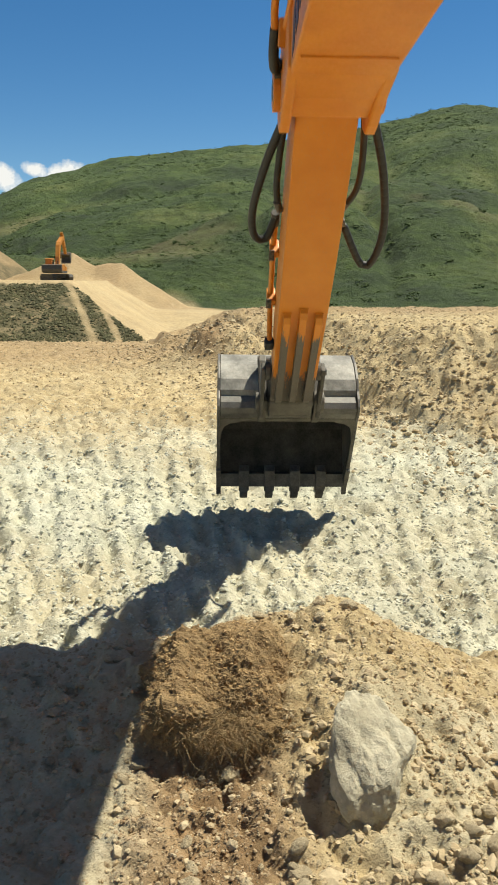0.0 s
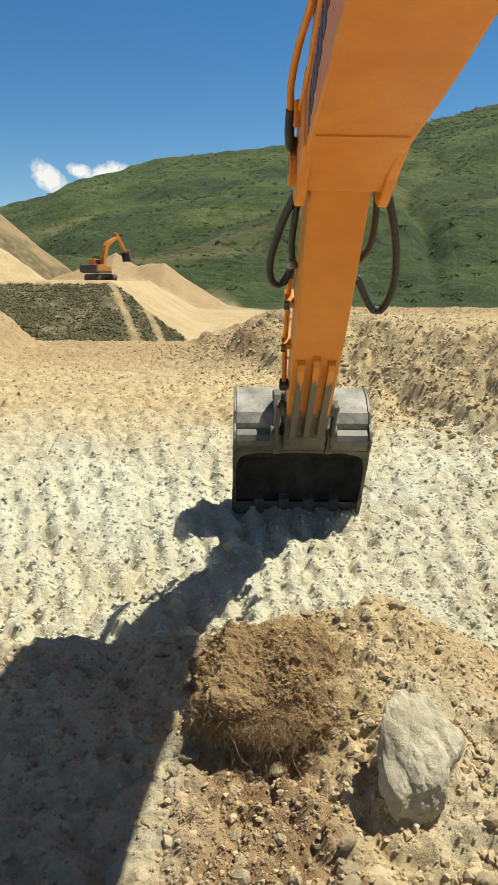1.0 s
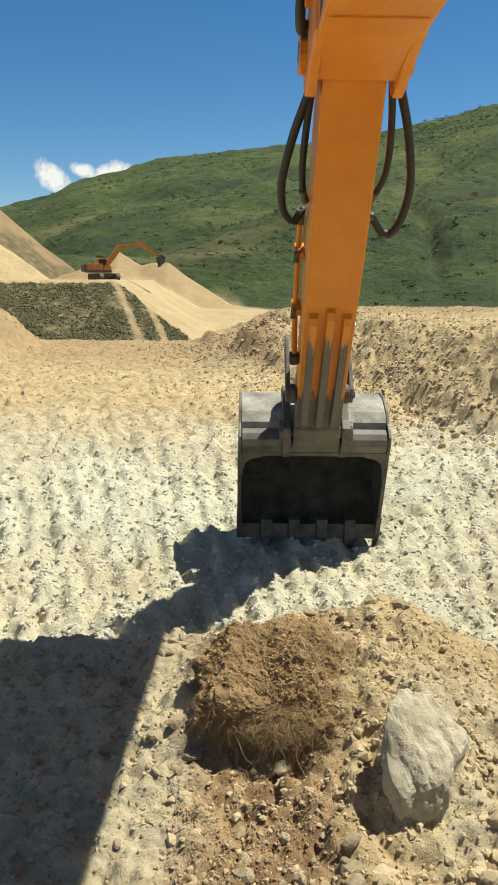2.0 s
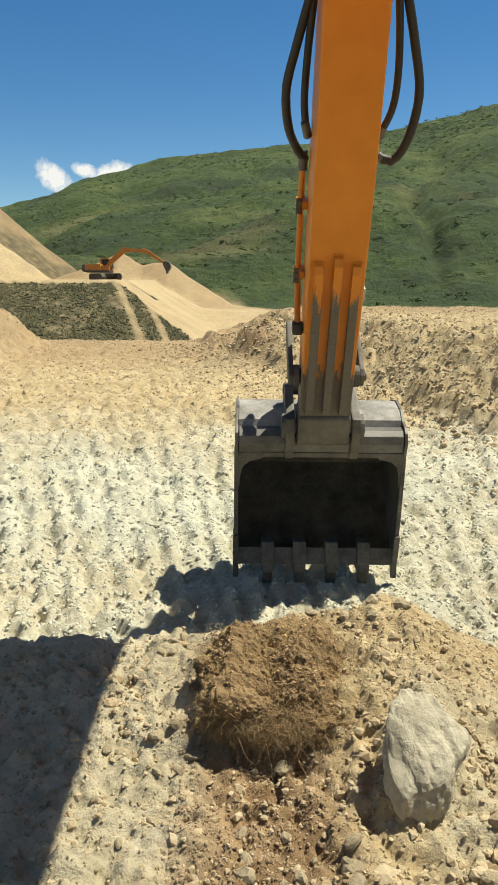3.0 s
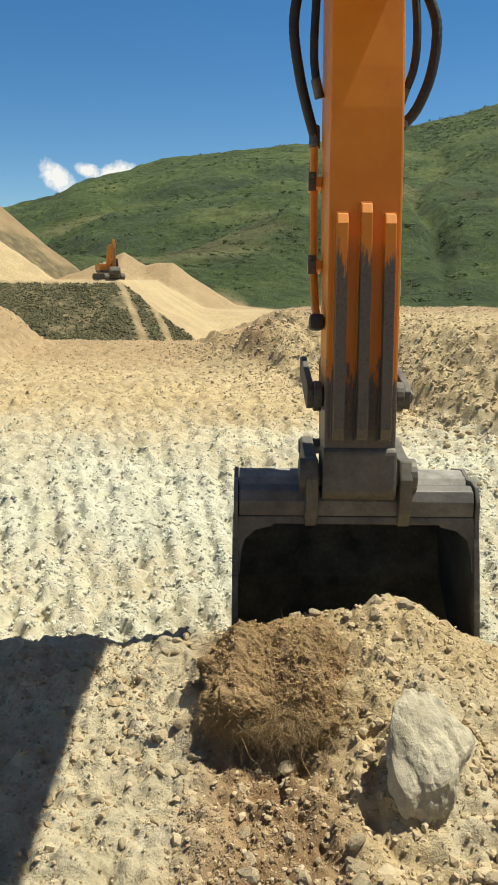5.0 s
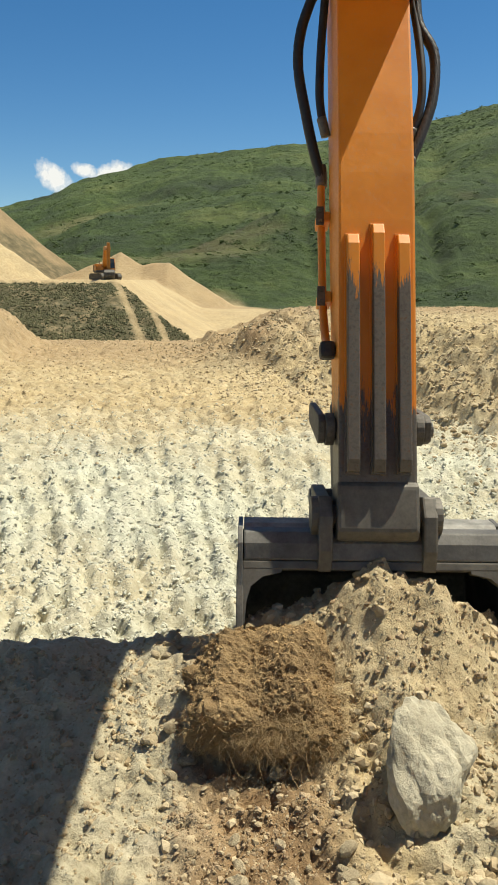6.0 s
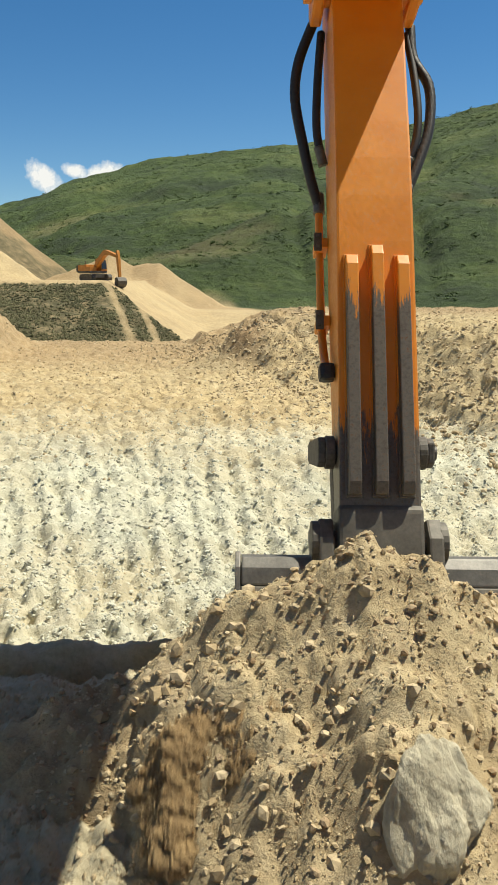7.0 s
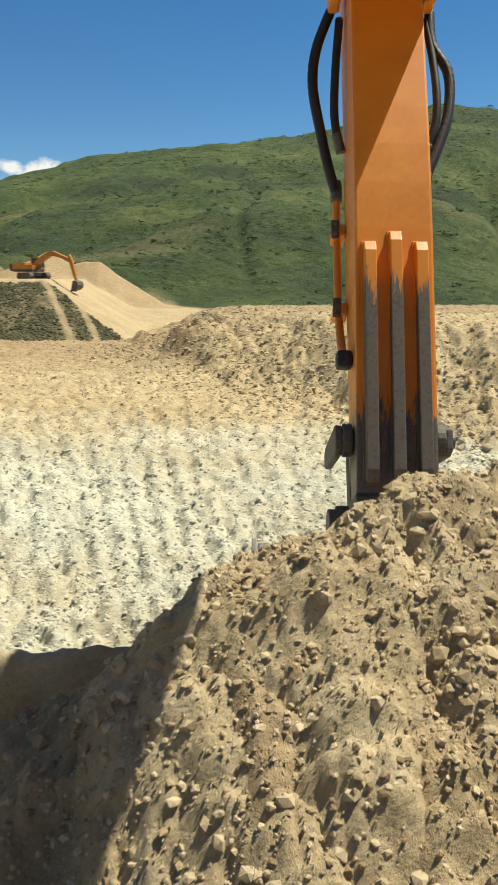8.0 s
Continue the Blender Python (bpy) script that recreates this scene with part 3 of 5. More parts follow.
def build_stick(rig):
    # stick: Z runs from the bucket pin up to the boom pin, -Y faces the cab
    stick = part("stick", prism_bm([(-0.12, -0.02), (0.12, -0.02), (0.16, 0.3), (0.30, 1.6), (0.40, 3.1), (0.45, 3.7), (0.34, 4.55), (-0.05, 4.6), (-0.25, 4.1),
                                    (-0.13, 3.75), (-0.145, 3.52), (-0.162, 3.3), (-0.178, 3.08), (-0.193, 2.86), (-0.204, 2.62), (-0.212, 2.36), (-0.212, 2.1), (-0.205, 1.8), (-0.165, 0.9), (-0.135, 0.3)], -0.235, 0.235, 0.016), STICK_PAINT, rig)
    for x in (-0.152, 0.0, 0.152):
        top = 1.70 if x else 1.765
        part("wear_rib", prism_bm([(-0.15, 0.25), (-0.20, top), (-0.25, top - 0.015), (-0.275, top - 0.08), (-0.225, 0.32), (-0.20, 0.25)], x - 0.036, x + 0.036, 0.007), RIB_PAINT, stick, "worn steel wear rib with traces of orange paint")
        part("rib_weld", prism_bm([(-0.125, 0.24), (-0.20, top + 0.006), (-0.213, top + 0.006), (-0.155, 0.24)], x - 0.046, x + 0.046, 0.004), STICK_PAINT, stick)
    part("end_casting", prism_bm([(-0.15, -0.10), (-0.10, -0.15), (0.10, -0.15), (0.15, -0.10), (0.165, 0.17), (0.12, 0.20), (-0.13, 0.20), (-0.155, 0.17)], -0.243, 0.243, 0.022), STEEL_DUST, stick, "bare scuffed steel boss")
    part("bucket_pin", drum_bm(0, 0, 0.07, -0.385, 0.385), STEEL, stick)
    part("link_pin", drum_bm(0.02, 0.535, 0.07, -0.33, 0.33), STEEL_DARK, stick)
    for x in (-0.30, 0.245):
        part("pin_collar", drum_bm(0.02, 0.535, 0.10, x, x + 0.055), STEEL_DARK, stick)
    part("pin_cap", drum_bm(0.02, 0.535, 0.045, 0.33, 0.365), STEEL, stick)
    part("oil_pipe", tube_bm([(-0.285, 0.36, 2.34), (-0.285, 0.35, 2.0), (-0.285, 0.28, 1.45), (-0.285, 0.12, 1.16), (-0.285, 0.0, 1.06)], 0.027), STICK_PAINT, stick)
    for y, z in ((0.33, 1.98), (0.26, 1.40)):
        part("pipe_clamp", box_bm(-0.325, -0.236, y - 0.09, y + 0.09, z, z + 0.07, 0.01), STICK_PAINT, stick)
        part("clamp_plate", box_bm(-0.333, -0.28, y - 0.10, y - 0.088, z - 0.03, z + 0.10, 0.004), STEEL_DUST, stick, "bolted steel clamp plate")
        for dz in (0.0, 0.07):
            part("clamp_bolt", drum_bm(y - 0.105, z + dz, 0.014, -0.318, -0.296, 0.003, 8), STEEL_DARK, stick)
    part("grease_block", box_bm(0.236, 0.30, 0.12, 0.26, 1.22, 1.34, 0.012), STEEL_WORN, stick, "pale grease fitting")
    part("pipe_end", box_bm(-0.335, -0.236, -0.06, 0.05, 0.97, 1.08, 0.03), RUBBER, stick)
    for pts in ([(0.33, 0.2, 3.6), (0.37, 0.2, 3.3), (0.39, 0.2, 3.0), (0.375, 0.22, 2.78), (0.31, 0.25, 2.6)],
                [(-0.27, 0.2, 3.6), (-0.30, 0.2, 3.2), (-0.31, 0.2, 2.85), (-0.285, 0.2, 2.64)]):
        hose = part("hydraulic_hose", tube_bm(pts, 0.029), RUBBER, stick, "black rubber hydraulic hose")
        ex, ey, ez = pts[-1]
        part("hose_fitting", tube_bm([(ex * 0.93, ey + 0.02, ez - 0.07), (ex, ey, ez), (ex * 1.05, ey - 0.01, ez + 0.05)], 0.034, 8, 3), STEEL, stick)
    part("hose_fitting", tube_bm([(-0.285, 0.36, 2.28), (-0.285, 0.36, 2.36), (-0.29, 0.355, 2.43)], 0.040, 8, 3), STEEL, stick)
    part("hose_fitting", tube_bm([(0.25, 0.27, 2.38), (0.30, 0.25, 2.41), (0.335, 0.25, 2.42)], 0.040, 8, 3), STEEL, stick)
    lengthen((stick,), 2, 2.9, STICK_L - 3.70)
    return stick


# the two slack hoses bend as the arm folds: their line out from the stick and up it, by the second
SLACK = {1: [(0.0, (0.42, 0.58, 0.69, 0.66, 0.55, 0.33), (3.50, 3.00, 2.40, 1.98, 1.92, 2.38)), (1.0, (0.42, 0.58, 0.68, 0.65, 0.54, 0.33), (3.50, 3.00, 2.42, 2.02, 1.96, 2.40)),
             (1.5, (0.40, 0.55, 0.63, 0.585, 0.47, 0.33), (3.55, 3.10, 2.62, 2.25, 2.17, 2.42)), (3.5, (0.38, 0.47, 0.55, 0.52, 0.43, 0.32), (3.62, 3.30, 3.00, 2.70, 2.48, 2.41)),
             (4.5, (0.38, 0.46, 0.55, 0.52, 0.43, 0.32), (3.63, 3.32, 3.02, 2.72, 2.50, 2.41)), (6.0, (0.361, 0.376, 0.48, 0.467, 0.375, 0.30), (3.65, 3.41, 3.19, 2.87, 2.58, 2.40)),
             (8.0, (0.361, 0.374, 0.48, 0.467, 0.375, 0.30), (3.65, 3.41, 3.19, 2.87, 2.58, 2.40))],
         -1: [(0.0, (0.31, 0.41, 0.50, 0.48, 0.37, 0.285), (3.42, 3.05, 2.55, 2.22, 2.14, 2.38)), (1.5, (0.30, 0.40, 0.48, 0.46, 0.36, 0.285), (3.45, 3.12, 2.65, 2.36, 2.26, 2.40)),
              (3.5, (0.31, 0.38, 0.437, 0.405, 0.335, 0.285), (3.55, 3.25, 3.00, 2.72, 2.52, 2.38)), (6.0, (0.333, 0.43, 0.452, 0.395, 0.34, 0.29), (3.66, 3.38, 3.11, 2.77, 2.52, 2.36)),
              (8.0, (0.333, 0.43, 0.452, 0.395, 0.34, 0.29), (3.66, 3.38, 3.11, 2.77, 2.52, 2.36))]}
HOSE_PIECES = 26


def slack_line(side, t):
    """Points along a slack hose, evenly spaced, in the stick's space."""
    table = SLACK[side]
    ts = [r[0] for r in table]
    xs = [float(np.interp(t, ts, [r[1][k] for r in table])) for k in range(6)]
    zs = [float(np.interp(t, ts, [r[2][k] for r in table])) for k in range(6)]
    y_end = 0.25 if side > 0 else 0.355
    p = [Vector((side * x, 0.2 + (y_end - 0.2) * k / 5, z)) for k, (x, z) in enumerate(zip(xs, zs))]
    line = []
    for i in range(5):
        a, b, c, d = p[max(0, i - 1)], p[i], p[i + 1], p[min(5, i + 2)]
        for k in range(16):
            u = k / 16
            line.append(0.5 * (2 * b + (c - a) * u + (2 * a - 5 * b + 4 * c - d) * u * u + (3 * b - a - 3 * c + d) * u**3))
    line.append(p[-1])
    run = [0.0]
    for a, b in zip(line, line[1:]):
        run.append(run[-1] + (b - a).length)
    out = []
    for k in range(HOSE_PIECES + 1):
        w = run[-1] * k / HOSE_PIECES
        out.append(Vector([float(np.interp(w, run, [q[c] for q in line])) for c in range(3)]))
    return out


def capsule_bm(r, length, seg=10):
    """A short round-ended length of hose along Z."""
    bm = bmesh.new()
    prof = [(r * math.cos(a), r * math.sin(a)) for a in (-1.2, -0.75, -0.3, 0.0)] + [(r * math.cos(a), length + r * math.sin(a)) for a in (0.0, 0.3, 0.75, 1.2)]
    rings = [[bm.verts.new((q * math.cos(2 * math.pi * k / seg), q * math.sin(2 * math.pi * k / seg), z)) for k in range(seg)] for q, z in prof]
    for a, b in zip(rings, rings[1:]):
        for k in range(seg):
            bm.faces.new((a[k], a[(k + 1) % seg], b[(k + 1) % seg], b[k])).smooth = True
    bm.faces.new(rings[0][::-1]), bm.faces.new(rings[-1])
    return bm


def build_slack_hoses(stick):
    made = {}
    for side in (1, -1):
        made[side] = [part("hose_piece", capsule_bm(0.036, 0.066), RUBBER, stick) for _ in range(HOSE_PIECES)]
    return made


def slack_motions(made):
    times = [0.0, 0.5, 1.0, 1.5, 2.0, 2.5, 3.0, 3.5, 4.0, 4.5, 5.0, 5.5, 6.0, 8.0]
    for side, pieces in made.items():
        lines = [slack_line(side, t) for t in times]
        for k, ob in enumerate(pieces):
            walk(ob, [(t, Matrix.Translation(p[k]) @ (p[k + 1] - p[k]).to_track_quat("Z", "X").to_matrix().to_4x4()) for t, p in zip(times, lines)])


def build_bucket(rig):
    # darker steel for the shell puts the shade inside the mouth into its colour
    bucket = part("bucket", bucket_shell(), STEEL_DARK, rig)
    # dusty plate, paler than the shell: sun on the hood is put into its colour
    part("hood_plate", prism_bm([(0.16, -0.13), (0.22, -0.04), (0.34, 0.005), (0.58, -0.005), (0.82, -0.10), (0.96, -0.28), (0.98, -0.27), (0.84, -0.075), (0.59, 0.02), (0.33, 0.03), (0.20, -0.02), (0.14, -0.12)], -0.79, 0.79, 0.004), STEEL_PALE, bucket, "dusty steel back plate, toned paler as if in sun")
    part("torque_tube", prism_bm([(-0.02, -0.27), (-0.035, -0.17), (-0.015, -0.10), (0.05, -0.065), (0.14, -0.065), (0.19, -0.11), (0.19, -0.27)], -0.79, 0.79, 0.012), STEEL, bucket, "dented steel torque tube")
    half = 0.825
    side = [(-0.03, -0.29), (-0.045, -0.17), (-0.01, -0.07), (0.08, -0.035), (0.2, -0.03), (0.34, 0.035), (0.6, 0.03), (0.85, -0.07), (0.98, -0.3), (0.98, -0.56), (0.91, -0.82), (0.6, -1.1), (0.1, -1.40), (-0.06, -1.38), (-0.05, -0.9), (-0.01, -0.5)]
    for sx in (-1, 1):
        x0, x1 = (-half, -half + 0.03) if sx < 0 else (half - 0.03, half)
        part("side_plate", prism_bm(side, x0, x1, 0.006), STEEL, bucket)
        part("edge_bar", prism_bm([(0.0, -0.28), (-0.03, -0.5), (-0.06, -0.9), (-0.07, -1.36), (0.03, -1.36), (0.04, -0.9), (0.07, -0.5), (0.1, -0.26)], x0 - 0.006, x1 + 0.006, 0.007), STEEL_DARK, bucket)
        part("side_cutter", prism_bm([(-0.10, -1.1), (-0.08, -1.44), (-0.11, -1.54), (-0.06, -1.55), (0.1, -1.36), (0.06, -1.1)], x0 - 0.014, x1 + 0.014, 0.008), STEEL_DARK, bucket)
        bm = bmesh.new()
        c, e = half - 0.03, half - 0.27
        pts = [(c, -0.30), (e, -0.30), (e + 0.01, -0.34), (c - 0.12, -0.365), (c - 0.05, -0.42), (c - 0.025, -0.50), (c - 0.015, -0.62), (c, -0.62)]
        f = [bm.verts.new((sx * a, -0.018, b)) for a, b in pts]
        g = [bm.verts.new((sx * a, 0.05, b)) for a, b in pts]
        bm.faces.new(f), bm.faces.new(g[::-1])
        for i in range(len(pts)):
            k = (i + 1) % len(pts)
            bm.faces.new((f[i], f[k], g[k], g[i]))
        part("gusset", finish(bm), STEEL_DUST, bucket)
    part("top_bar", box_bm(-half + 0.03, half - 0.03, -0.02, 0.08, -0.325, -0.272, 0.01), STEEL_DUST, bucket)
    # lip and teeth take the dark steel to stand in for shadow on them
    part("lip", prism_bm([(0.0, -1.27), (0.14, -1.40), (0.06, -1.45), (-0.10, -1.40)], -half + 0.03, half - 0.03, 0.006), STEEL_DARK, bucket)
    for i in range(4):
        x = (i - 1.5) * 0.325
        tooth = part("tooth", prism_bm([(0.05, -1.36), (0.06, -1.44), (-0.09, -1.59), (-0.13, -1.59), (-0.16, -1.45), (-0.10, -1.34)], x - 0.05, x + 0.05, 0.014), STEEL_DARK, bucket)
        part("tooth_adapter", prism_bm([(0.10, -1.22), (0.14, -1.40), (0.04, -1.50), (-0.13, -1.46), (-0.12, -1.36), (-0.02, -1.20)], x - 0.065, x + 0.065, 0.014), STEEL_DARK, tooth)
    for x in (-0.345, 0.275):
        part("ear", prism_bm([(-0.02, -0.34), (-0.09, -0.22), (-0.13, -0.02), (-0.09, 0.11), (0.05, 0.13), (0.4, 0.26), (0.5, 0.25), (0.56, 0.17), (0.52, -0.06), (0.2, -0.1), (0.05, -0.26)], x - 0.005, x + 0.08, 0.014), STEEL_DUST, bucket)
        part("hub", drum_bm(0, 0, 0.12, x - 0.045 if x < 0 else x + 0.065, x + 0.005 if x < 0 else x + 0.115), STEEL_DUST, bucket)
    part("rear_pin", drum_bm(0.47, 0.19, 0.055, -0.36, 0.36), STEEL, bucket)
    for ob in (bucket, *bucket.children_recursive):
        for v in ob.data.vertices:
            if v.co.z < -0.4:
                v.co.z -= 0.10 * (-0.4 - v.co.z)
    return bucket


def bucket_shell():
    prof = [(0.03, -0.30), (0.12, -0.24), (0.20, -0.14), (0.3, -0.05), (0.6, -0.05), (0.82, -0.13), (0.96, -0.3), (0.97, -0.55), (0.91, -0.8), (0.76, -0.95), (0.6, -1.11), (0.35, -1.26), (0.08, -1.41)]
    bm = bmesh.new()
    grid = [[bm.verts.new((x, y, z)) for x in (-0.81, 0.81)] for y, z in prof]
    for a, b in zip(grid, grid[1:]):
        bm.faces.new((a[0], a[1], b[1], b[0]))
    bmesh.ops.solidify(bm, geom=bm.faces[:], thickness=0.04)
    return finish(bm, 0.005)


LINK_G, LINK_E, LINK_A, LINK_B, CYL = (0.02, 0.535), (0.47, 0.19), 0.62, 0.60, (0.52, 3.0)


def build_links(rig):
    made = []
    outline = lambda n: [(-0.09, 0.0), (-0.06, -0.07), (0.06, -0.07), (0.09, 0.0), (0.075, n), (0.05, n + 0.07), (-0.05, n + 0.07), (-0.075, n)]
    for x in (-0.345, 0.30):
        made.append(part("guide_link", prism_bm(outline(LINK_A), x, x + 0.045, 0.012), STEEL_DARK, rig))
    made.append(part("bucket_link", prism_bm(outline(LINK_B), -0.2, 0.2, 0.012), STEEL_DARK, rig))
    made.append(part("cylinder_barrel", drum_tube(0.11, 0.0, 1.55), PAINT, rig))
    made.append(part("cylinder_rod", drum_tube(0.06, 0.0, 1.5), STEEL_WORN, rig, "bright chromed rod"))
    made.append(part("cylinder_barrel", drum_tube(0.16, 0.0, 2.0), PAINT, rig))
    made.append(part("cylinder_rod", drum_tube(0.07, 0.0, 1.9), STEEL_WORN, rig, "bright chromed rod"))
    return made


def drum_tube(r, z0, z1, seg=18):
    bm = bmesh.new()
    bmesh.ops.create_cone(bm, cap_ends=True, segments=seg, radius1=r, radius2=r, depth=z1 - z0, matrix=Matrix.Translation((0, 0, (z0 + z1) / 2)))
    return finish(bm, 0.01)


RIG, BOOM = build_arm()
STICK = build_stick(RIG)
SLACK_HOSES = build_slack_hoses(STICK)
BUCKET = build_bucket(RIG)
LINKS = build_links(RIG)


def turn(p, deg):
    a = radians(deg)
    return p[0] * math.cos(a) - p[1] * math.sin(a), p[0] * math.sin(a) + p[1] * math.cos(a)


def aim(a, b):
    """Pose at a in the arm's plane with Z towards b."""
    return pose(ARM_X, a[0], a[1], math.degrees(math.atan2(b[1] - a[1], b[0] - a[0])) - 90)


def arm_rows():
    rows = [[] for _ in range(10)]
    for t, ty, tz, swing in smooth_rows(REACH):
        p = meet(FOOT, BOOM_L, (ty, tz), STICK_L)
        up = math.degrees(math.atan2(p[1] - FOOT[1], p[0] - FOOT[0]))
        lean = math.degrees(math.atan2(p[1] - tz, p[0] - ty)) - 90
        g, e, c = turn(LINK_G, lean), turn(LINK_E, swing), turn(CYL, lean)
        g, e, c = [(q[0] + ty, q[1] + tz) for q in (g, e, c)]
        node = meet(g, LINK_A, e, LINK_B, upper=False)
        b0 = turn((2.9, 2.6), up)
        b0, b1 = (b0[0] + FOOT[0], b0[1] + FOOT[1]), turn((0.1, STICK_L + 0.85), lean)
        b1 = (b1[0] + ty, b1[1] + tz)
        for k, m in enumerate((pose(ARM_X, FOOT[0], FOOT[1], up), pose(ARM_X, ty, tz, lean), pose(ARM_X, ty, tz, swing), aim(g, node), aim(g, node), aim(e, node), aim(c, node), aim(node, c), aim(b0, b1), aim(b1, b0))):
            rows[k].append((t, m))
    return rows


def motions():
    walk(RIG, [(t, pose(*AXIS, 0, 0, ROLL, a)) for t, a in SLEW])
    for ob, rows in zip((BOOM, STICK, BUCKET, *LINKS), arm_rows()):
        walk(ob, rows)
    slack_motions(SLACK_HOSES)
    earth_motions()
    far_motions()


# ---------------------------------------------------------------- loose earth before the bucket
ICO_T = (1 + 5 ** 0.5) / 2
ICO_V = np.array([(-1, ICO_T, 0), (1, ICO_T, 0), (-1, -ICO_T, 0), (1, -ICO_T, 0), (0, -1, ICO_T), (0, 1, ICO_T), (0, -1, -ICO_T), (0, 1, -ICO_T), (ICO_T, 0, -1), (ICO_T, 0, 1), (-ICO_T, 0, -1), (-ICO_T, 0, 1)]) / 1.9
ICO_F = np.array([(0, 11, 5), (0, 5, 1), (0, 1, 7), (0, 7, 10), (0, 10, 11), (1, 5, 9), (5, 11, 4), (11, 10, 2), (10, 7, 6), (7, 1, 8), (3, 9, 4), (3, 4, 2), (3, 2, 6), (3, 6, 8), (3, 8, 9), (4, 9, 5), (2, 4, 11), (6, 2, 10), (8, 6, 7), (9, 8, 1)])


OCT_V = np.array([(1, 0, 0), (-1, 0, 0), (0, 1, 0), (0, -1, 0), (0, 0, 1), (0, 0, -1)], float) * 1.1
OCT_F = np.array([(0, 2, 4), (2, 1, 4), (1, 3, 4), (3, 0, 4), (2, 0, 5), (1, 2, 5), (3, 1, 5), (0, 3, 5)])


def rubble(name, xyz, size, seed, mat, parent=None, label="", category="", kind="stuff", fine=False):
    """Many small broken lumps in one sheet."""
    rng = np.random.default_rng(seed)
    n = len(xyz)
    V, F = (OCT_V, OCT_F) if fine else (ICO_V, ICO_F)
    v = V[None] * (1 + rng.uniform(-0.28, 0.28, (n, len(V), 1)))
    v = v * rng.uniform(0.65, 1.3, (n, 1, 3)) * size[:, None, None]
    a = rng.uniform(0, 6.28, n)
    ca, sa = np.cos(a)[:, None], np.sin(a)[:, None]
    x, y = v[..., 0] * ca - v[..., 1] * sa, v[..., 0] * sa + v[..., 1] * ca
    v = np.stack([x, y, v[..., 2] * 0.8], -1) + xyz[:, None, :]
    f = F[None] + len(V) * np.arange(n)[:, None, None]
    me = bpy.data.meshes.new(name)
    me.from_pydata(v.reshape(-1, 3), [], f.reshape(-1, 3).tolist())
    me.materials.append(mat)
    ob = new(name, me)
    if parent:
        ob.parent = parent
    return tagged(ob, label, category, kind=kind)


def island_mottle(name, dark, light, rough=0.95):
    """Earth lumps, each a little different."""
    m, n, l, b = material(name, rough)
    g = n.new("ShaderNodeNewGeometry")
    r = ramp(n, [(0, dark), (1, light)])
    l.new(g.outputs["Random Per Island"], r.inputs[0])
    co = n.new("ShaderNodeTexCoord").outputs["Object"]
    f = noise_tex(n, l, 40, 6, 0.7, co)
    q = ramp(n, [(0.25, (0.65, 0.64, 0.62)), (0.75, (1.2, 1.2, 1.2))])
    l.new(f.outputs[0], q.inputs[0])
    l.new(mixed(n, l, 0.8, r.outputs[0], q.outputs[0], "MULTIPLY"), b.inputs["Base Color"])
    bp = n.new("ShaderNodeBump")
    bp.inputs["Strength"].default_value, bp.inputs["Distance"].default_value = 0.6, 0.012
    l.new(f.outputs[0], bp.inputs["Height"])
    l.new(bp.outputs[0], b.inputs["Normal"])
    return m


CLODS_SAND = island_mottle("sand_clods", (0.35, 0.265, 0.15), (0.56, 0.46, 0.30))
CLODS_CLAY = island_mottle("clay_clods", (0.42, 0.415, 0.33), (0.62, 0.61, 0.50))
CLODS_ROOT = island_mottle("root_soil_clods", (0.24, 0.15, 0.065), (0.52, 0.36, 0.175))
CLODS_BROWN = island_mottle("brown_clods", (0.24, 0.165, 0.09), (0.44, 0.335, 0.21))


def earth_sheet(name, x0, x1, y0, y1, step, surface, label):
    """A body of loose earth: a lumpy top that runs down into the ground on all sides."""
    xs, ys = np.arange(x0, x1 + 1e-6, step), np.arange(y0, y1 + 1e-6, step)
    X, Y = np.meshgrid(xs, ys)
    Z, clay, brown = surface(X, Y)
    na = len(xs)
    i, j = np.meshgrid(np.arange(len(ys) - 1), np.arange(na - 1), indexing="ij")
    quads = np.stack([i * na + j, i * na + j + 1, (i + 1) * na + j + 1, (i + 1) * na + j], -1).reshape(-1, 4)
    me = bpy.data.meshes.new(name)
    me.from_pydata(np.stack([X, Y, Z], -1).reshape(-1, 3), [], quads.tolist())
    for nm, v in (("clay", clay), ("brown", brown), ("scrub", X * 0), ("grass", X * 0)):
        at = me.attributes.new(nm, "FLOAT", "POINT")
        at.data.foreach_set("value", v.reshape(-1).astype(np.float32))
    me.materials.append(EARTH)
    me.polygons.foreach_set("use_smooth", np.ones(len(me.polygons), bool))
    return tagged(new(name, me), label, "earth heap")


def bank_surface(x, y):
    z, clay, brown, _, _ = height(x, y, firm=False)
    hollow = 0.14 * np.exp(-(((x - 0.12) / 0.30) ** 2 + ((y - 3.74) / 0.2) ** 2))
    pile = 0.05 * np.exp(-(((x - 1.15) / 0.5) ** 2 + ((y - 3.1) / 0.5) ** 2))
    z = z + 0.015 - hollow + pile - 0.5 * (1 - bank_bed(x, y))
    z = z + 0.03 * lumps(x, y, 0.16, 6) + 0.022 * field(x, y, 0.08, 7, 2) + 0.09 * np.abs(field(x, y, 0.26, 71, 3)) + 0.05 * np.abs(field(x, y, 0.11, 72, 2)) - 0.07 * np.maximum(0, field(x, y, 0.14, 73, 2) - 0.15) - 0.04
    return z, 0.45 * ease((x * 0 + 0.15 - x) / 0.5) + 0.35 * ease((x - 0.7) / 0.3) * ease((4.2 - y) / 0.4), brown


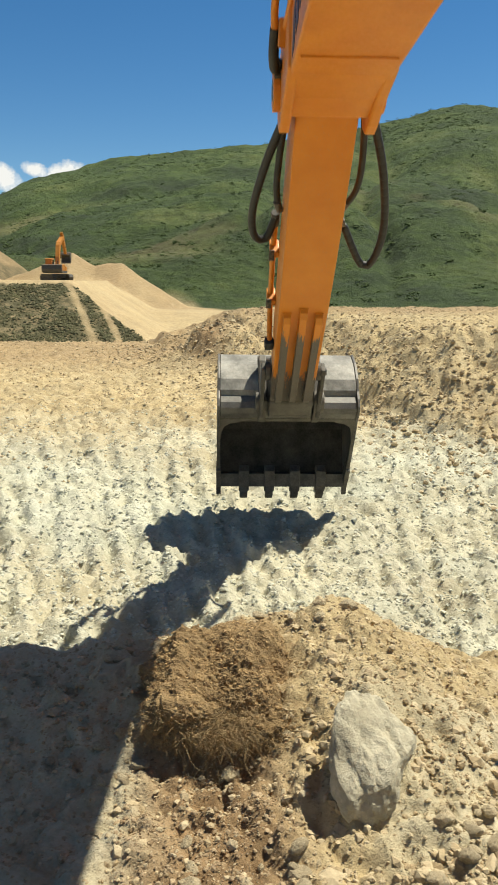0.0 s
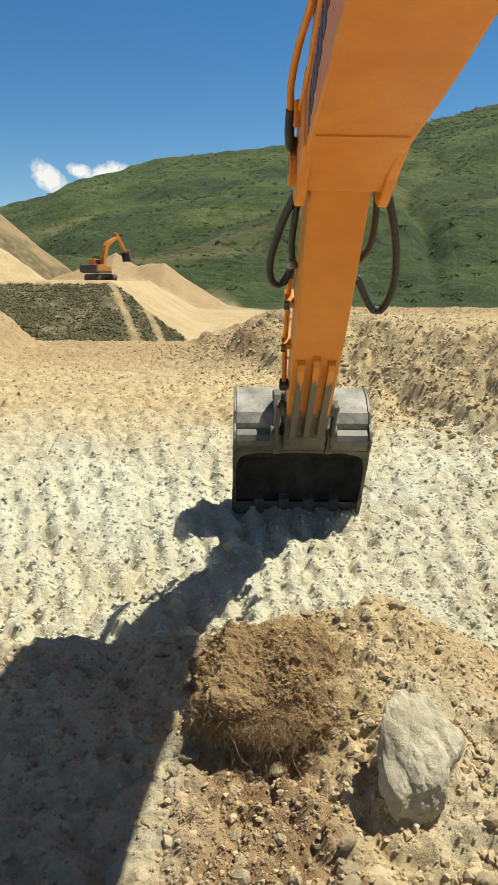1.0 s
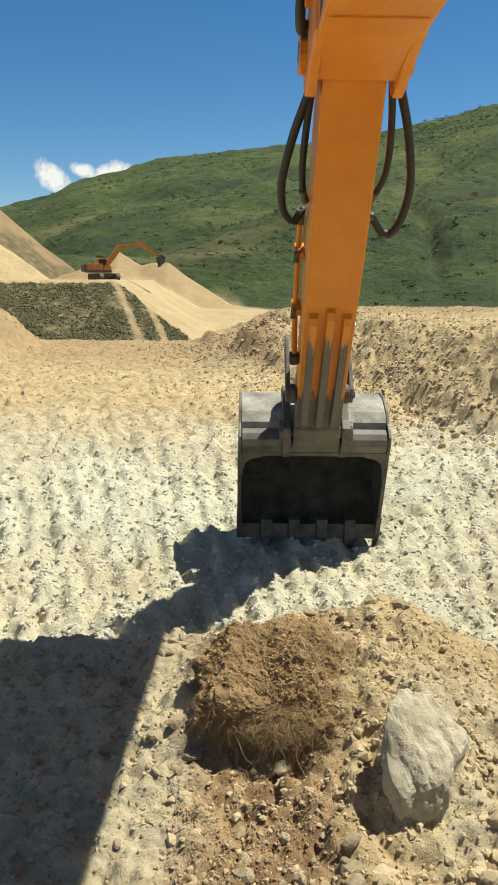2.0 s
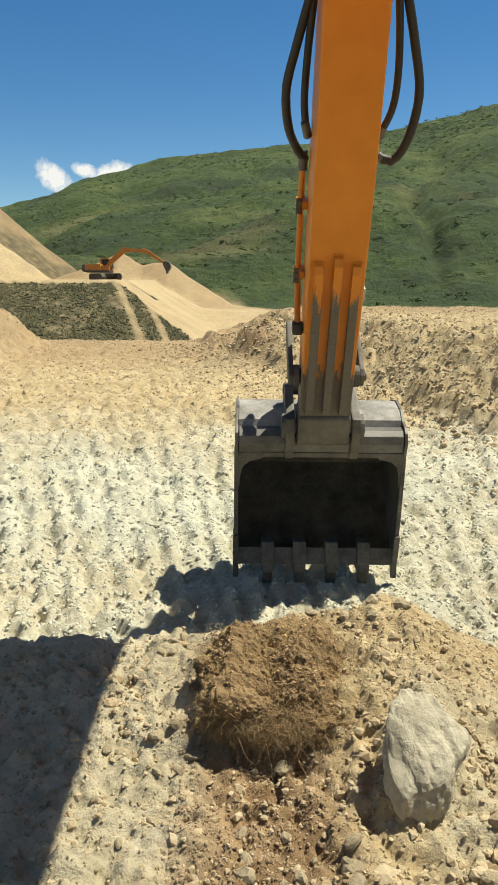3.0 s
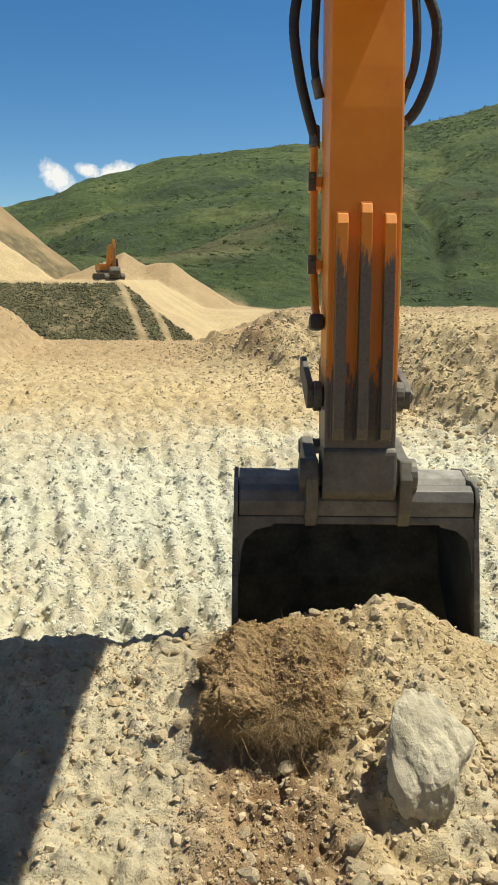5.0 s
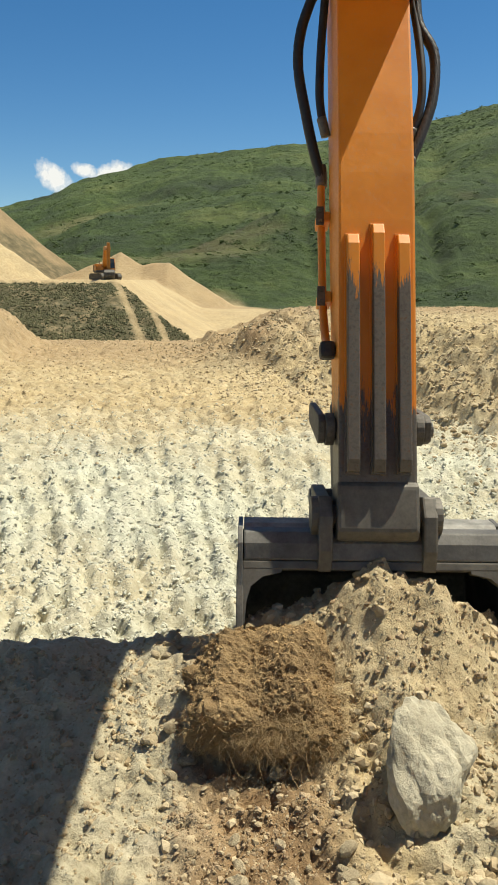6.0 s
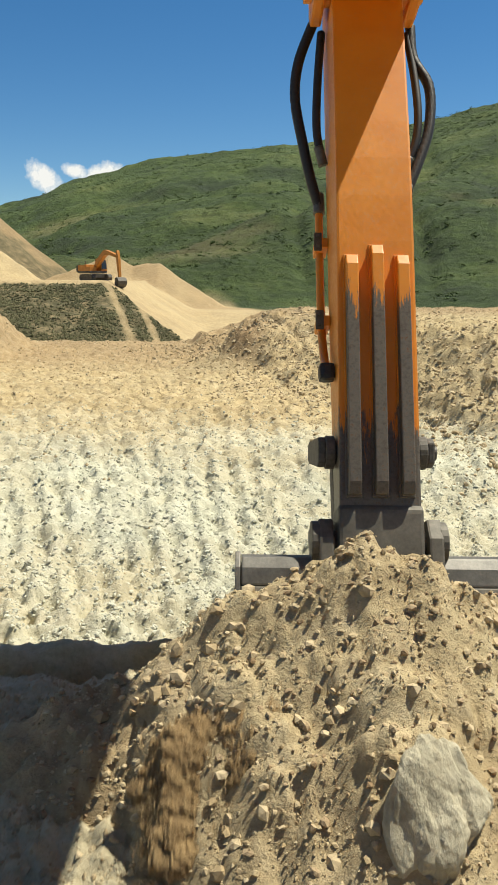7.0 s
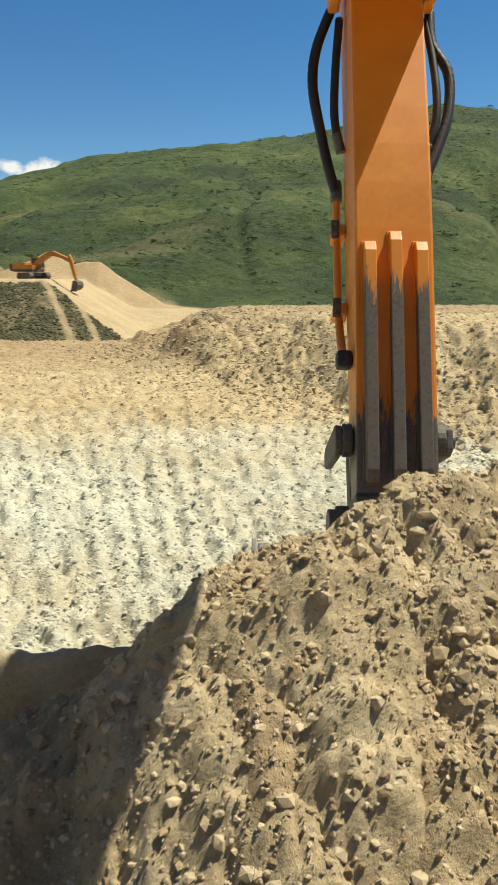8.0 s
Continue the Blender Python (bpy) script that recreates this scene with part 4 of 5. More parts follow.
def pushed_surface(peaks, heights, crest_y, front, seed, tone):
    def surface(x, y):
        c = np.interp(x, peaks, heights) + 0.08 * field(x, y * 0, 0.5, seed, 3)
        cy = crest_y + 0.12 * field(x, y * 0, 0.7, seed + 3, 2)
        z = np.where(y > cy, c - 1.7 * (y - cy), c - front * (cy - y))
        z = z - 0.12 * np.exp(-((y - cy) / 0.12) ** 2)
        z = z + 0.10 * field(x, y, 0.6, seed + 5, 3) + 0.05 * field(x, y, 0.24, seed + 6, 3, 0.6) + 0.11 * np.abs(field(x, y, 0.34, seed + 12, 2)) + 0.085 * np.abs(field(x, y, 0.17, seed + 13, 2)) + 0.05 * np.abs(field(x, y, 0.08, seed + 14, 1)) - 0.06
        patch = 0.14 * np.exp(-(((x - 0.45) / 0.3) ** 2 + ((y - 3.3) / 0.6) ** 2))
        return z, x * 0 + 0.12, np.clip(tone + patch + 0.42 * field(x, y, 0.6, seed + 9), 0, 1)
    return surface


BANK = earth_sheet("earth_bank", -2.65, 2.75, 1.7, 5.2, 0.015, bank_surface, "loose pale sandy earth bank with gravel and brown soil")
HEAP = earth_sheet("pushed_earth", -1.3, 2.7, 1.6, 4.9, 0.022, pushed_surface((-1.3, -0.6, -0.2, 0.2, 0.45, 0.65, 0.95, 1.3, 2.0, 2.7), (0.34, 0.78, 1.04, 1.28, 1.42, 1.50, 1.42, 1.18, 0.78, 0.3), 4.1, 0.84, 200, 0.20), "crumbling mound of sandy earth pushed up by the bucket")
SURGE = earth_sheet("pushed_earth", -1.3, 3.6, 1.5, 4.9, 0.022, pushed_surface((-1.3, -0.5, 0.0, 0.15, 0.5, 0.9, 1.2, 1.6, 2.4, 3.6), (0.34, 0.70, 1.10, 1.26, 1.44, 1.58, 1.72, 1.84, 1.86, 1.5), 4.0, 0.64, 300, 0.24), "large mound of brown sandy rubble pushed up by the bucket")


def strew(sheet, n, seed, smin, smax, box, name, mat, label, fine=False, sink=-0.1):
    """Gravel over a body of earth."""
    rng = np.random.default_rng(seed)
    me = sheet.data
    co = np.empty(len(me.vertices) * 3)
    me.vertices.foreach_get("co", co)
    co = co.reshape(-1, 3)
    ok = np.where((co[:, 0] > box[0]) & (co[:, 0] < box[1]) & (co[:, 1] > box[2]) & (co[:, 1] < box[3]))[0]
    w = np.clip(0.45 + 0.8 * field(co[ok, 0], co[ok, 1], 0.4, seed, 3), 0.15, 1) if not fine else np.ones(len(ok))
    pick = co[rng.choice(ok, n, p=w / w.sum())] + rng.uniform(-0.012, 0.012, (n, 3)) * (1, 1, 0)
    size = smin + (smax - smin) * rng.power(0.2, n)
    pick[:, 2] -= size * sink
    return rubble(name, pick, size, seed + 1, mat, sheet, label, fine=fine)


strew(BANK, 12000, 11, 0.004, 0.020, (-2.2, 2.5, 2.0, 4.95), "gravel", CLODS_SAND, "pale gravel")
strew(BANK, 2200, 12, 0.006, 0.034, (0.5, 2.5, 2.0, 3.7), "gravel", CLODS_SAND, "coarse pale gravel")
strew(BANK, 420, 24, 0.018, 0.058, (0.55, 1.75, 2.15, 3.05), "rubble", CLODS_SAND, "heaped coarse stones", sink=0.1)
strew(BANK, 1800, 15, 0.005, 0.02, (-0.35, 0.5, 2.2, 3.5), "gravel", CLODS_BROWN, "brown gravel")
strew(HEAP, 4200, 13, 0.004, 0.026, (-1.0, 2.6, 1.9, 4.4), "gravel", CLODS_SAND, "sandy rubble")
strew(HEAP, 2200, 18, 0.004, 0.026, (-1.0, 2.6, 1.9, 4.3), "gravel", CLODS_BROWN, "brown rubble")
strew(SURGE, 7000, 14, 0.004, 0.027, (-1.0, 3.2, 1.8, 4.3), "gravel", CLODS_SAND, "sandy rubble")
strew(SURGE, 1500, 17, 0.016, 0.055, (-0.8, 3.2, 1.9, 4.3), "rubble", CLODS_SAND, "half buried sandy lumps", sink=0.35)
strew(HEAP, 1200, 19, 0.014, 0.05, (-0.8, 2.4, 2.0, 4.3), "rubble", CLODS_SAND, "half buried sandy lumps", sink=0.35)
strew(BANK, 2600, 20, 0.009, 0.042, (-1.7, 2.4, 2.1, 4.7), "rubble", CLODS_SAND, "half buried sandy lumps", sink=0.3)
strew(SURGE, 1800, 16, 0.004, 0.026, (-1.0, 3.2, 1.8, 4.2), "gravel", CLODS_BROWN, "brown rubble")


strew(BANK, 20000, 31, 0.002, 0.011, (-1.7, 2.5, 2.0, 5.0), "grit", CLODS_SAND, "sandy grit", True)
strew(BANK, 5000, 32, 0.002, 0.011, (-0.35, 0.5, 2.2, 4.0), "grit", CLODS_BROWN, "brown grit", True)
strew(HEAP, 16000, 33, 0.003, 0.014, (-1.1, 2.6, 1.9, 4.4), "grit", CLODS_SAND, "sandy grit", True)
strew(SURGE, 20000, 34, 0.003, 0.015, (-1.1, 3.2, 1.8, 4.3), "grit", CLODS_SAND, "sandy grit", True)


# ---------------------------------------------------------------- stones
def stone_bm(rx, ry, rz, seed, sub=2, flat=0.35):
    """A broken stone: a rounded block cut by a few flat faces."""
    rnd = random.Random(seed)
    bm = bmesh.new()
    bmesh.ops.create_icosphere(bm, subdivisions=sub, radius=1.0)
    cuts = []
    for _ in range(7):
        d = Vector((rnd.uniform(-1, 1), rnd.uniform(-1, 1), rnd.uniform(-1, 1))).normalized()
        cuts.append((d, rnd.uniform(0.55, 0.9)))
    off = Vector((seed * 3.7, seed * 1.3, 0))
    for v in bm.verts:
        p = v.co.copy()
        for d, k in cuts:
            h = p.dot(d)
            if h > k:
                p -= d * (h - k) * (1 - flat * 0.3)
        p *= 1 + 0.16 * noise.noise(p * 1.5 + off) + 0.07 * noise.noise(p * 4 + off)
        v.co = Vector((p.x * rx, p.y * ry, p.z * rz))
    for f in bm.faces:
        f.smooth = sub > 2
    return bm


def bank_z(x, y):
    z, _, _ = bank_surface(np.array([float(x)]), np.array([float(y)]))
    return float(z[0])


STONE_MESHES = []
for k in range(10):
    q = random.Random(40 + k)
    bm = stone_bm(1.0, q.uniform(0.6, 0.95), q.uniform(0.5, 0.85), 60 + k, 2)
    me = bpy.data.meshes.new("stone")
    bm.to_mesh(me)
    bm.free()
    me.materials.append(STONE)
    STONE_MESHES.append(me)

RIDERS = []      # things that lie on the bank and move with it


def stone_at(x, y, r, k, q):
    ob = new("stone", STONE_MESHES[k % 10])
    m = pose(x, y, bank_z(x, y) + r * 0.25, q.uniform(-25, 25), q.uniform(-25, 25), q.uniform(0, 360))
    ob.matrix_basis = m @ Matrix.Diagonal((r, r, r, 1))
    tagged(ob, "pale dusty broken stone lying on the earth bank", "stone", "stones on the earth bank")
    RIDERS.append((ob, m))
    return ob


q = random.Random(5)
for x, y, r in ((-0.33, 4.62, 0.062), (-0.45, 4.65, 0.045), (-0.52, 4.55, 0.035), (-0.40, 4.72, 0.035), (0.0, 3.02, 0.07), (-0.02, 2.92, 0.05), (-0.50, 2.72, 0.075), (-0.42, 2.64, 0.055), (-0.02, 3.28, 0.04),
                (0.62, 4.62, 0.06), (0.30, 4.72, 0.05), (0.42, 4.70, 0.05), (0.98, 4.62, 0.075), (0.80, 4.66, 0.06), (-0.48, 3.9, 0.06), (-0.66, 3.85, 0.05), (0.05, 4.75, 0.04)):
    stone_at(x, y, r, q.randrange(10), q)
for i in range(210):
    x = q.uniform(0.45, 1.6) if i % 3 else q.uniform(-0.8, 1.6)
    y = q.uniform(2.35, 3.3) if i % 3 else q.uniform(2.3, 4.6)
    if 0.65 < x < 1.15 and 2.95 < y < 3.8:
        continue
    stone_at(x, y, 0.018 + 0.05 * q.random() ** 2, q.randrange(10), q)


def boulder():
    """A rough lump of limestone with broad broken faces and a shoulder."""
    bm = bmesh.new()
    bmesh.ops.create_icosphere(bm, subdivisions=5, radius=1.0)
    rnd = random.Random(21)
    cuts = [(Vector((rnd.uniform(-1, 1), rnd.uniform(-1, 1), rnd.uniform(-1, 1))).normalized(), rnd.uniform(0.62, 0.9)) for _ in range(8)]
    cuts.append((Vector((-0.35, -0.9, 0.2)).normalized(), 0.62))
    for v in bm.verts:
        p = v.co.copy()
        for d, k in cuts:
            h = p.dot(d)
            if h > k:
                p -= d * (h - k) * 0.75
        s = Vector((p.x * 0.175, p.y * 0.17, p.z * 0.33))
        lobe = math.exp(-((s.z - 0.10) / 0.11) ** 2) * max(0.0, s.x) / 0.17
        s.x += 0.13 * lobe
        s.y -= 0.02 * lobe
        cleft = math.exp(-((s.x - 0.13 + 0.12 * s.z) / 0.022) ** 2) * max(0.0, -p.y) * (s.z > -0.12)
        s.y += 0.035 * cleft
        s *= 1 + 0.15 * noise.noise(p * 1.6) + 0.06 * noise.noise(p * 3.5) - 0.03 * max(0.0, 0.2 - abs(noise.noise(p * 2.4 + Vector((3, 1, 7))))) / 0.2 + 0.035 * noise.noise(p * 8) + 0.016 * noise.noise(p * 20)
        v.co = s
    me = bpy.data.meshes.new("boulder")
    bm.to_mesh(me)
    bm.free()
    me.materials.append(BOULDER)
    m = pose(0.83, 3.41, bank_z(0.82, 3.42) + 0.055, -38, 6, 8)
    ob = new("boulder", me)
    ob.matrix_basis = m
    return tagged(ob, "large grey limestone boulder half buried in sandy earth", "boulder"), m


def root_clod():
    """A mat of brown topsoil over a hollow, held together by fine dry roots."""
    bm = bmesh.new()
    bmesh.ops.create_icosphere(bm, subdivisions=6, radius=1.0)
    for v in bm.verts:
        p = v.co.copy()
        q = (abs(p.x) ** 2.5 + abs(p.y) ** 3 + abs(p.z) ** 3) ** -0.36
        s = Vector((p.x * q * 0.48, p.y * q * 0.35, p.z * q * 0.18))
        if s.z < 0.08:
            k = min(1.0, (0.08 - s.z) / 0.2)
            s.x *= 1 - 0.2 * k
            s.y = s.y * (1 - 0.3 * k) + 0.33 * k
        s.z -= 0.5 * max(0.0, s.x - 0.10) ** 1.3
        w = noise.noise(s * 3.2) * 0.12 + noise.noise(s * 5.5 + Vector((4, 2, 9))) * 0.09 + abs(noise.noise(s * 11)) * 0.06 + abs(noise.noise(s * 24)) * 0.03 + noise.noise(s * 50) * 0.016 - 0.03
        out = Vector((math.copysign(abs(p.x) ** 1.5, p.x) / 0.48, math.copysign(p.y * p.y, p.y) / 0.35, math.copysign(p.z * p.z, p.z) / 0.18)).normalized()
        v.co = s + out * w
    rnd = random.Random(9)
    top = np.array([v.co[:] for v in bm.verts if v.normal.z > -0.3 or v.co.y < -0.2])
    clod = part("root_clod", bm, CLOD)
    tagged(clod, "brown clod of topsoil bound by dry roots", "soil clod")
    rb = bmesh.new()

    def strand(p, d, length, r):
        ring = None
        k = 6
        for i in range(k + 1):
            side = d.orthogonal().normalized() * r * (1 - 0.7 * i / k)
            up = d.cross(side)
            nxt = [rb.verts.new(p + side), rb.verts.new(p - side * 0.5 + up * 0.87), rb.verts.new(p - side * 0.5 - up * 0.87)]
            if ring:
                for a in range(3):
                    rb.faces.new((ring[a], ring[(a + 1) % 3], nxt[(a + 1) % 3], nxt[a]))
            ring = nxt
            p = p + d * length / k
            d = (d + Vector((rnd.uniform(-0.6, 0.6), rnd.uniform(-0.4, 0.4), rnd.uniform(-0.65, 0.2)))).normalized()

    for i in range(5600):
        x = rnd.uniform(-0.47, 0.52)
        if i % 6:
            at = Vector((x, -0.33 + 0.25 * x * x + rnd.uniform(-0.05, 0.12), rnd.triangular(-0.10, 0.15, 0.03)))
            d = Vector((rnd.uniform(-1, 1), rnd.uniform(-0.9, 0.3), rnd.uniform(-0.9, 0.7)))
        else:
            at = Vector((x, rnd.uniform(-0.34, 0.3), rnd.uniform(0.15, 0.20)))
            d = Vector((rnd.uniform(-1, 1), rnd.uniform(-1, 0.5), rnd.uniform(-0.1, 0.5)))
        at.z -= 0.5 * max(0.0, x - 0.10) ** 1.3
        strand(at, d.normalized(), rnd.uniform(0.03, 0.13), rnd.uniform(0.0008, 0.0018))
    for i in range(70):
        x = rnd.triangular(-0.4, 0.5, 0.35)
        strand(Vector((x, -0.38 + 0.5 * x * x, rnd.uniform(-0.15, 0.10))), Vector((rnd.uniform(-.8, .8), -0.5, rnd.uniform(-0.9, 0.1))).normalized(), rnd.uniform(0.14, 0.34), rnd.uniform(0.0016, 0.0032))
    part("root_mat", rb, ROOT, clod, "fine dry roots")
    rng = np.random.default_rng(10)
    pick = top[rng.integers(0, len(top), 5200)]
    rubble("soil_grit", pick, 0.0025 + 0.009 * rng.power(0.3, len(pick)), 11, CLODS_ROOT, clod, "crumbling orange-brown soil")
    m = pose(0.23, 4.12, bank_z(0.14, 4.3) - 0.03, 20, 0, -5)
    clod.matrix_basis = m
    return clod, m


BOULDER_OB, BOULDER_AT = boulder()
CLOD_OB, CLOD_AT = root_clod()


def shift(rows, m):
    """Rows of offsets (t, x, y, z, pitch, roll) turned into poses of a thing that rests at m."""
    return [(t, Matrix.Translation((x, y, z)) @ m @ pose(0, 0, 0, p, r)) for t, x, y, z, p, r in rows]


BANK_ROWS = [(0.0, 0, 0, 0), (4.8, 0, 0, 0), (5.6, -0.01, -0.03, 0.0), (6.0, -0.03, -0.06, 0.01), (6.5, -0.07, -0.16, 0.02), (6.8, -0.09, -0.30, 0.0), (7.0, -0.10, -0.42, -0.05), (7.25, -0.12, -0.6, -0.2), (7.5, -0.12, -0.8, -0.4), (8.0, -0.12, -1.0, -0.7)]


def earth_motions():
    flat = pose(0, 0, 0)
    walk(BANK, [(t, pose(x, y, z)) for t, x, y, z in BANK_ROWS])
    for ob, m in RIDERS:
        walk(ob, [(t, Matrix.Translation((x, y, z)) @ m @ pose(0, 0, 0, -30 * max(0.0, t - 6.5))) for t, x, y, z in BANK_ROWS])
    walk(CLOD_OB, shift([(0, 0, 0, 0, 0, 0), (4.8, 0, 0, 0, 0, 0), (6.0, -0.05, -0.15, 0.03, 2, -2), (6.5, -0.15, -0.46, 0.06, 7, -4), (6.8, -0.19, -0.70, 0.06, 16, -6), (7.0, -0.19, -0.84, -0.10, 30, -8), (7.3, -0.19, -1.05, -0.55, 48, -8), (8.0, -0.19, -1.2, -0.95, 50, -8)], CLOD_AT))
    walk(BOULDER_OB, shift([(0, 0, 0, 0, 0, 0), (4.8, 0, 0, 0, 0, 0), (6.0, 0.0, -0.11, 0.02, 0, 0), (6.5, -0.02, -0.31, 0.05, 4, 0), (6.7, -0.03, -0.42, 0.07, 8, 0), (7.0, -0.06, -0.60, 0.13, 20, 4), (7.2, -0.07, -0.76, 0.10, 36, 8), (7.4, -0.08, -1.0, -0.15, 55, 10), (8.0, -0.05, -1.2, -0.9, 60, 10)], BOULDER_AT))
    walk(HEAP, [(t, pose(x, y, z)) for t, x, y, z in ((0, 0, 0.6, -1.7), (4.6, 0, 0.6, -1.7), (5.3, 0.1, 0.5, -0.95), (6.0, 0.12, 0.36, -0.30), (6.5, 0.10, 0.20, -0.14), (7.0, 0.0, -0.2, 0.05), (7.25, 0, -0.25, 0.12), (7.5, 0.02, -0.3, 0.18), (8.0, 0.1, -0.4, 0.1))])
    walk(SURGE, [(t, pose(x, y, z)) for t, x, y, z in ((0, -0.3, 0.5, -2.3), (6.4, -0.3, 0.5, -2.3), (7.0, -0.3, 0.35, -1.25), (7.25, -0.25, 0.2, -0.75), (7.5, -0.2, 0.1, -0.36), (7.75, -0.1, 0.05, -0.14), (8.0, 0, 0, 0.0))])


# ---------------------------------------------------------------- clods over the pit floor and banks
def floor_clods():
    rng = np.random.default_rng(77)
    n = 80000
    a = np.radians(rng.uniform(-23, 23, n))
    d = np.exp(rng.uniform(math.log(4.9), math.log(42), n))
    x, y = d * np.sin(a), d * np.cos(a)
    z = height(x, y)[0]
    size = (0.006 + 0.026 * rng.power(0.2, n)) * np.sqrt(d / 8)
    keep = bank_bed(x, y) < 0.05
    xyz = np.stack([x, y, z + size * 0.05], -1)
    close = d < 13
    pale = keep & (y < 15 + 3 * rng.standard_normal(n)) & (x < toe_of_bank(y) + 0.4)
    rest = keep & ~pale
    k = pale & close
    rubble("clay_rubble", xyz[k], size[k] * 0.95, 78, CLODS_CLAY, None, "small pale clay lumps on the pit floor", "rubble")
    k = pale & ~close
    rubble("clay_rubble", xyz[k], size[k] * 0.8, 80, CLODS_CLAY, None, "small pale clay lumps on the pit floor", "rubble", fine=True)
    rubble("sand_rubble", xyz[rest], size[rest] * 0.8, 79, CLODS_SAND, None, "small sandy lumps on the pit floor and banks", "rubble", fine=True)


def bank_clods():
    """Fallen lumps on the face of the east bank."""
    rng = np.random.default_rng(91)
    n = 16000
    y = rng.uniform(9, 34, n)
    x = toe_of_bank(y) + rng.normal(1.3, 1.5, n)
    z = height(x, y)[0]
    size = 0.012 + 0.06 * rng.power(0.16, n)
    rubble("bank_rubble", np.stack([x, y, z + size * 0.15], -1), size, 92, CLODS_SAND, None, "fallen sandy lumps on the bank", "rubble")


floor_clods()
bank_clods()


# ---------------------------------------------------------------- far excavator on the spoil bench
FAR_AT = (-18.4, 106.0)
FAR_Z = float(height(np.array([FAR_AT[0]]), np.array([FAR_AT[1]]))[0][0])
F_FOOT, F_BOOM, F_STICK = (0.5, 2.0), 5.9, 2.9


SCRUB = mottled("dry_scrub", (0.05, 0.052, 0.02), (0.11, 0.105, 0.045), 0.5, 0.9, 0.2, 0.05, 4)


FAR_PAINT = paint_material("dirty_orange_paint", (0.42, 0.15, 0.014), (0.52, 0.22, 0.04))


def far_excavator():
    rig = thing("excavator", "orange crawler excavator working on a spoil bench", "excavator", at=pose(*FAR_AT, FAR_Z - 0.05, 0, 0, 35) @ Matrix.Scale(0.92, 4))
    for x in (-1.55, 0.95):
        tr = part("track", prism_bm([(-2.0, 0.12), (-1.75, 0.0), (1.75, 0.0), (2.05, 0.15), (2.2, 0.5), (2.05, 0.82), (1.7, 0.95), (-1.7, 0.95), (-2.05, 0.82), (-2.2, 0.5)], x, x + 0.6, 0.05), STEEL_DARK, rig)
        for y in (-1.7, 1.7):
            part("sprocket", drum_bm(y, 0.48, 0.34, x - 0.03, x + 0.63, 0.02), STEEL_DARK, tr)
        for i in range(26):
            part("track_shoe", box_bm(x - 0.02, x + 0.62, -1.72 + i * 0.138, -1.64 + i * 0.138, 0.95, 0.985, 0), STEEL_DARK, tr)
    part("undercarriage", box_bm(-1.0, 1.0, -0.9, 0.9, 0.45, 1.0, 0.06), STEEL_DARK, rig)
    house = part("upper_body", box_bm(-1.35, 1.35, -2.4, 0.9, 1.08, 1.4, 0.05), STEEL_DARK, rig)
    part("engine_hood", prism_bm([(-2.55, 1.4), (-2.6, 1.9), (-2.45, 2.25), (-0.4, 2.3), (-0.3, 1.4)], -1.35, 1.35, 0.06), FAR_PAINT, house)
    part("counterweight", prism_bm([(-2.95, 1.25), (-3.05, 1.6), (-2.95, 2.2), (-2.55, 2.25), (-2.5, 1.15)], -1.4, 1.4, 0.08), STEEL_DARK, house)
    part("side_box", box_bm(0.35, 1.35, -0.3, 0.85, 1.4, 2.0, 0.05), FAR_PAINT, house)
    cab = part("cab", prism_bm([(-0.75, 1.4), (-0.75, 3.0), (-0.6, 3.12), (0.55, 3.12), (0.85, 2.5), (0.95, 1.4)], -1.35, -0.4, 0.05), FAR_PAINT, house)
    part("windscreen", prism_bm([(0.62, 3.0), (0.90, 2.45), (0.97, 1.7), (0.985, 1.7), (0.92, 2.46), (0.64, 3.02)], -1.27, -0.48, 0), GLASS_DARK, cab, "dark glass")
    for x in (-1.362, -0.398):
        part("side_window", prism_bm([(-0.55, 2.1), (-0.55, 2.95), (0.42, 2.95), (0.68, 2.45), (0.72, 2.1)], x, x + 0.012, 0), GLASS_DARK, cab, "dark glass")
    part("exhaust", drum_tube(0.06, 0, 0.5), STEEL_DARK, house, at=pose(0.6, -1.7, 2.25))
    boom = part("boom", prism_bm([(-0.2, -0.2), (1.5, 0.35), (2.8, 0.85), (3.2, 0.88), (4.4, 0.5), (5.7, -0.12), (5.95, -0.18), (6.08, 0.0), (5.9, 0.22), (4.4, 1.0), (3.3, 1.55), (2.7, 1.58), (1.0, 0.95), (-0.15, 0.25)], -0.28, 0.28, 0.03), FAR_PAINT, rig)
    stick = part("stick", prism_bm([(-0.12, -0.12), (0.12, -0.12), (0.26, 1.4), (0.32, 2.6), (0.25, 3.2), (0.15, 3.7), (-0.05, 3.7), (-0.2, 3.1), (-0.22, 2.0), (-0.13, 0.3)], -0.2, 0.2, 0.03), FAR_PAINT, rig)
    bucket = part("bucket", prism_bm([(-0.16, -0.12), (0.1, 0.14), (0.5, 0.1), (0.8, -0.25), (0.8, -0.7), (0.5, -1.1), (-0.05, -1.4), (0.3, -1.0), (0.55, -0.65), (0.5, -0.25), (0.2, -0.05)], -0.7, 0.7, 0.02), STEEL_DUST, rig)
    for x in (-0.7, 0.66):
        part("side_plate", prism_bm([(-0.16, -0.12), (0.1, 0.13), (0.5, 0.09), (0.79, -0.25), (0.79, -0.7), (0.5, -1.09), (-0.05, -1.39)], x, x + 0.04, 0.01), STEEL_DUST, bucket)
    for i in range(5):
        part("tooth", box_bm(-0.62 + i * 0.28, -0.52 + i * 0.28, -0.2, 0.05, -1.5, -1.34, 0.01), STEEL, bucket)
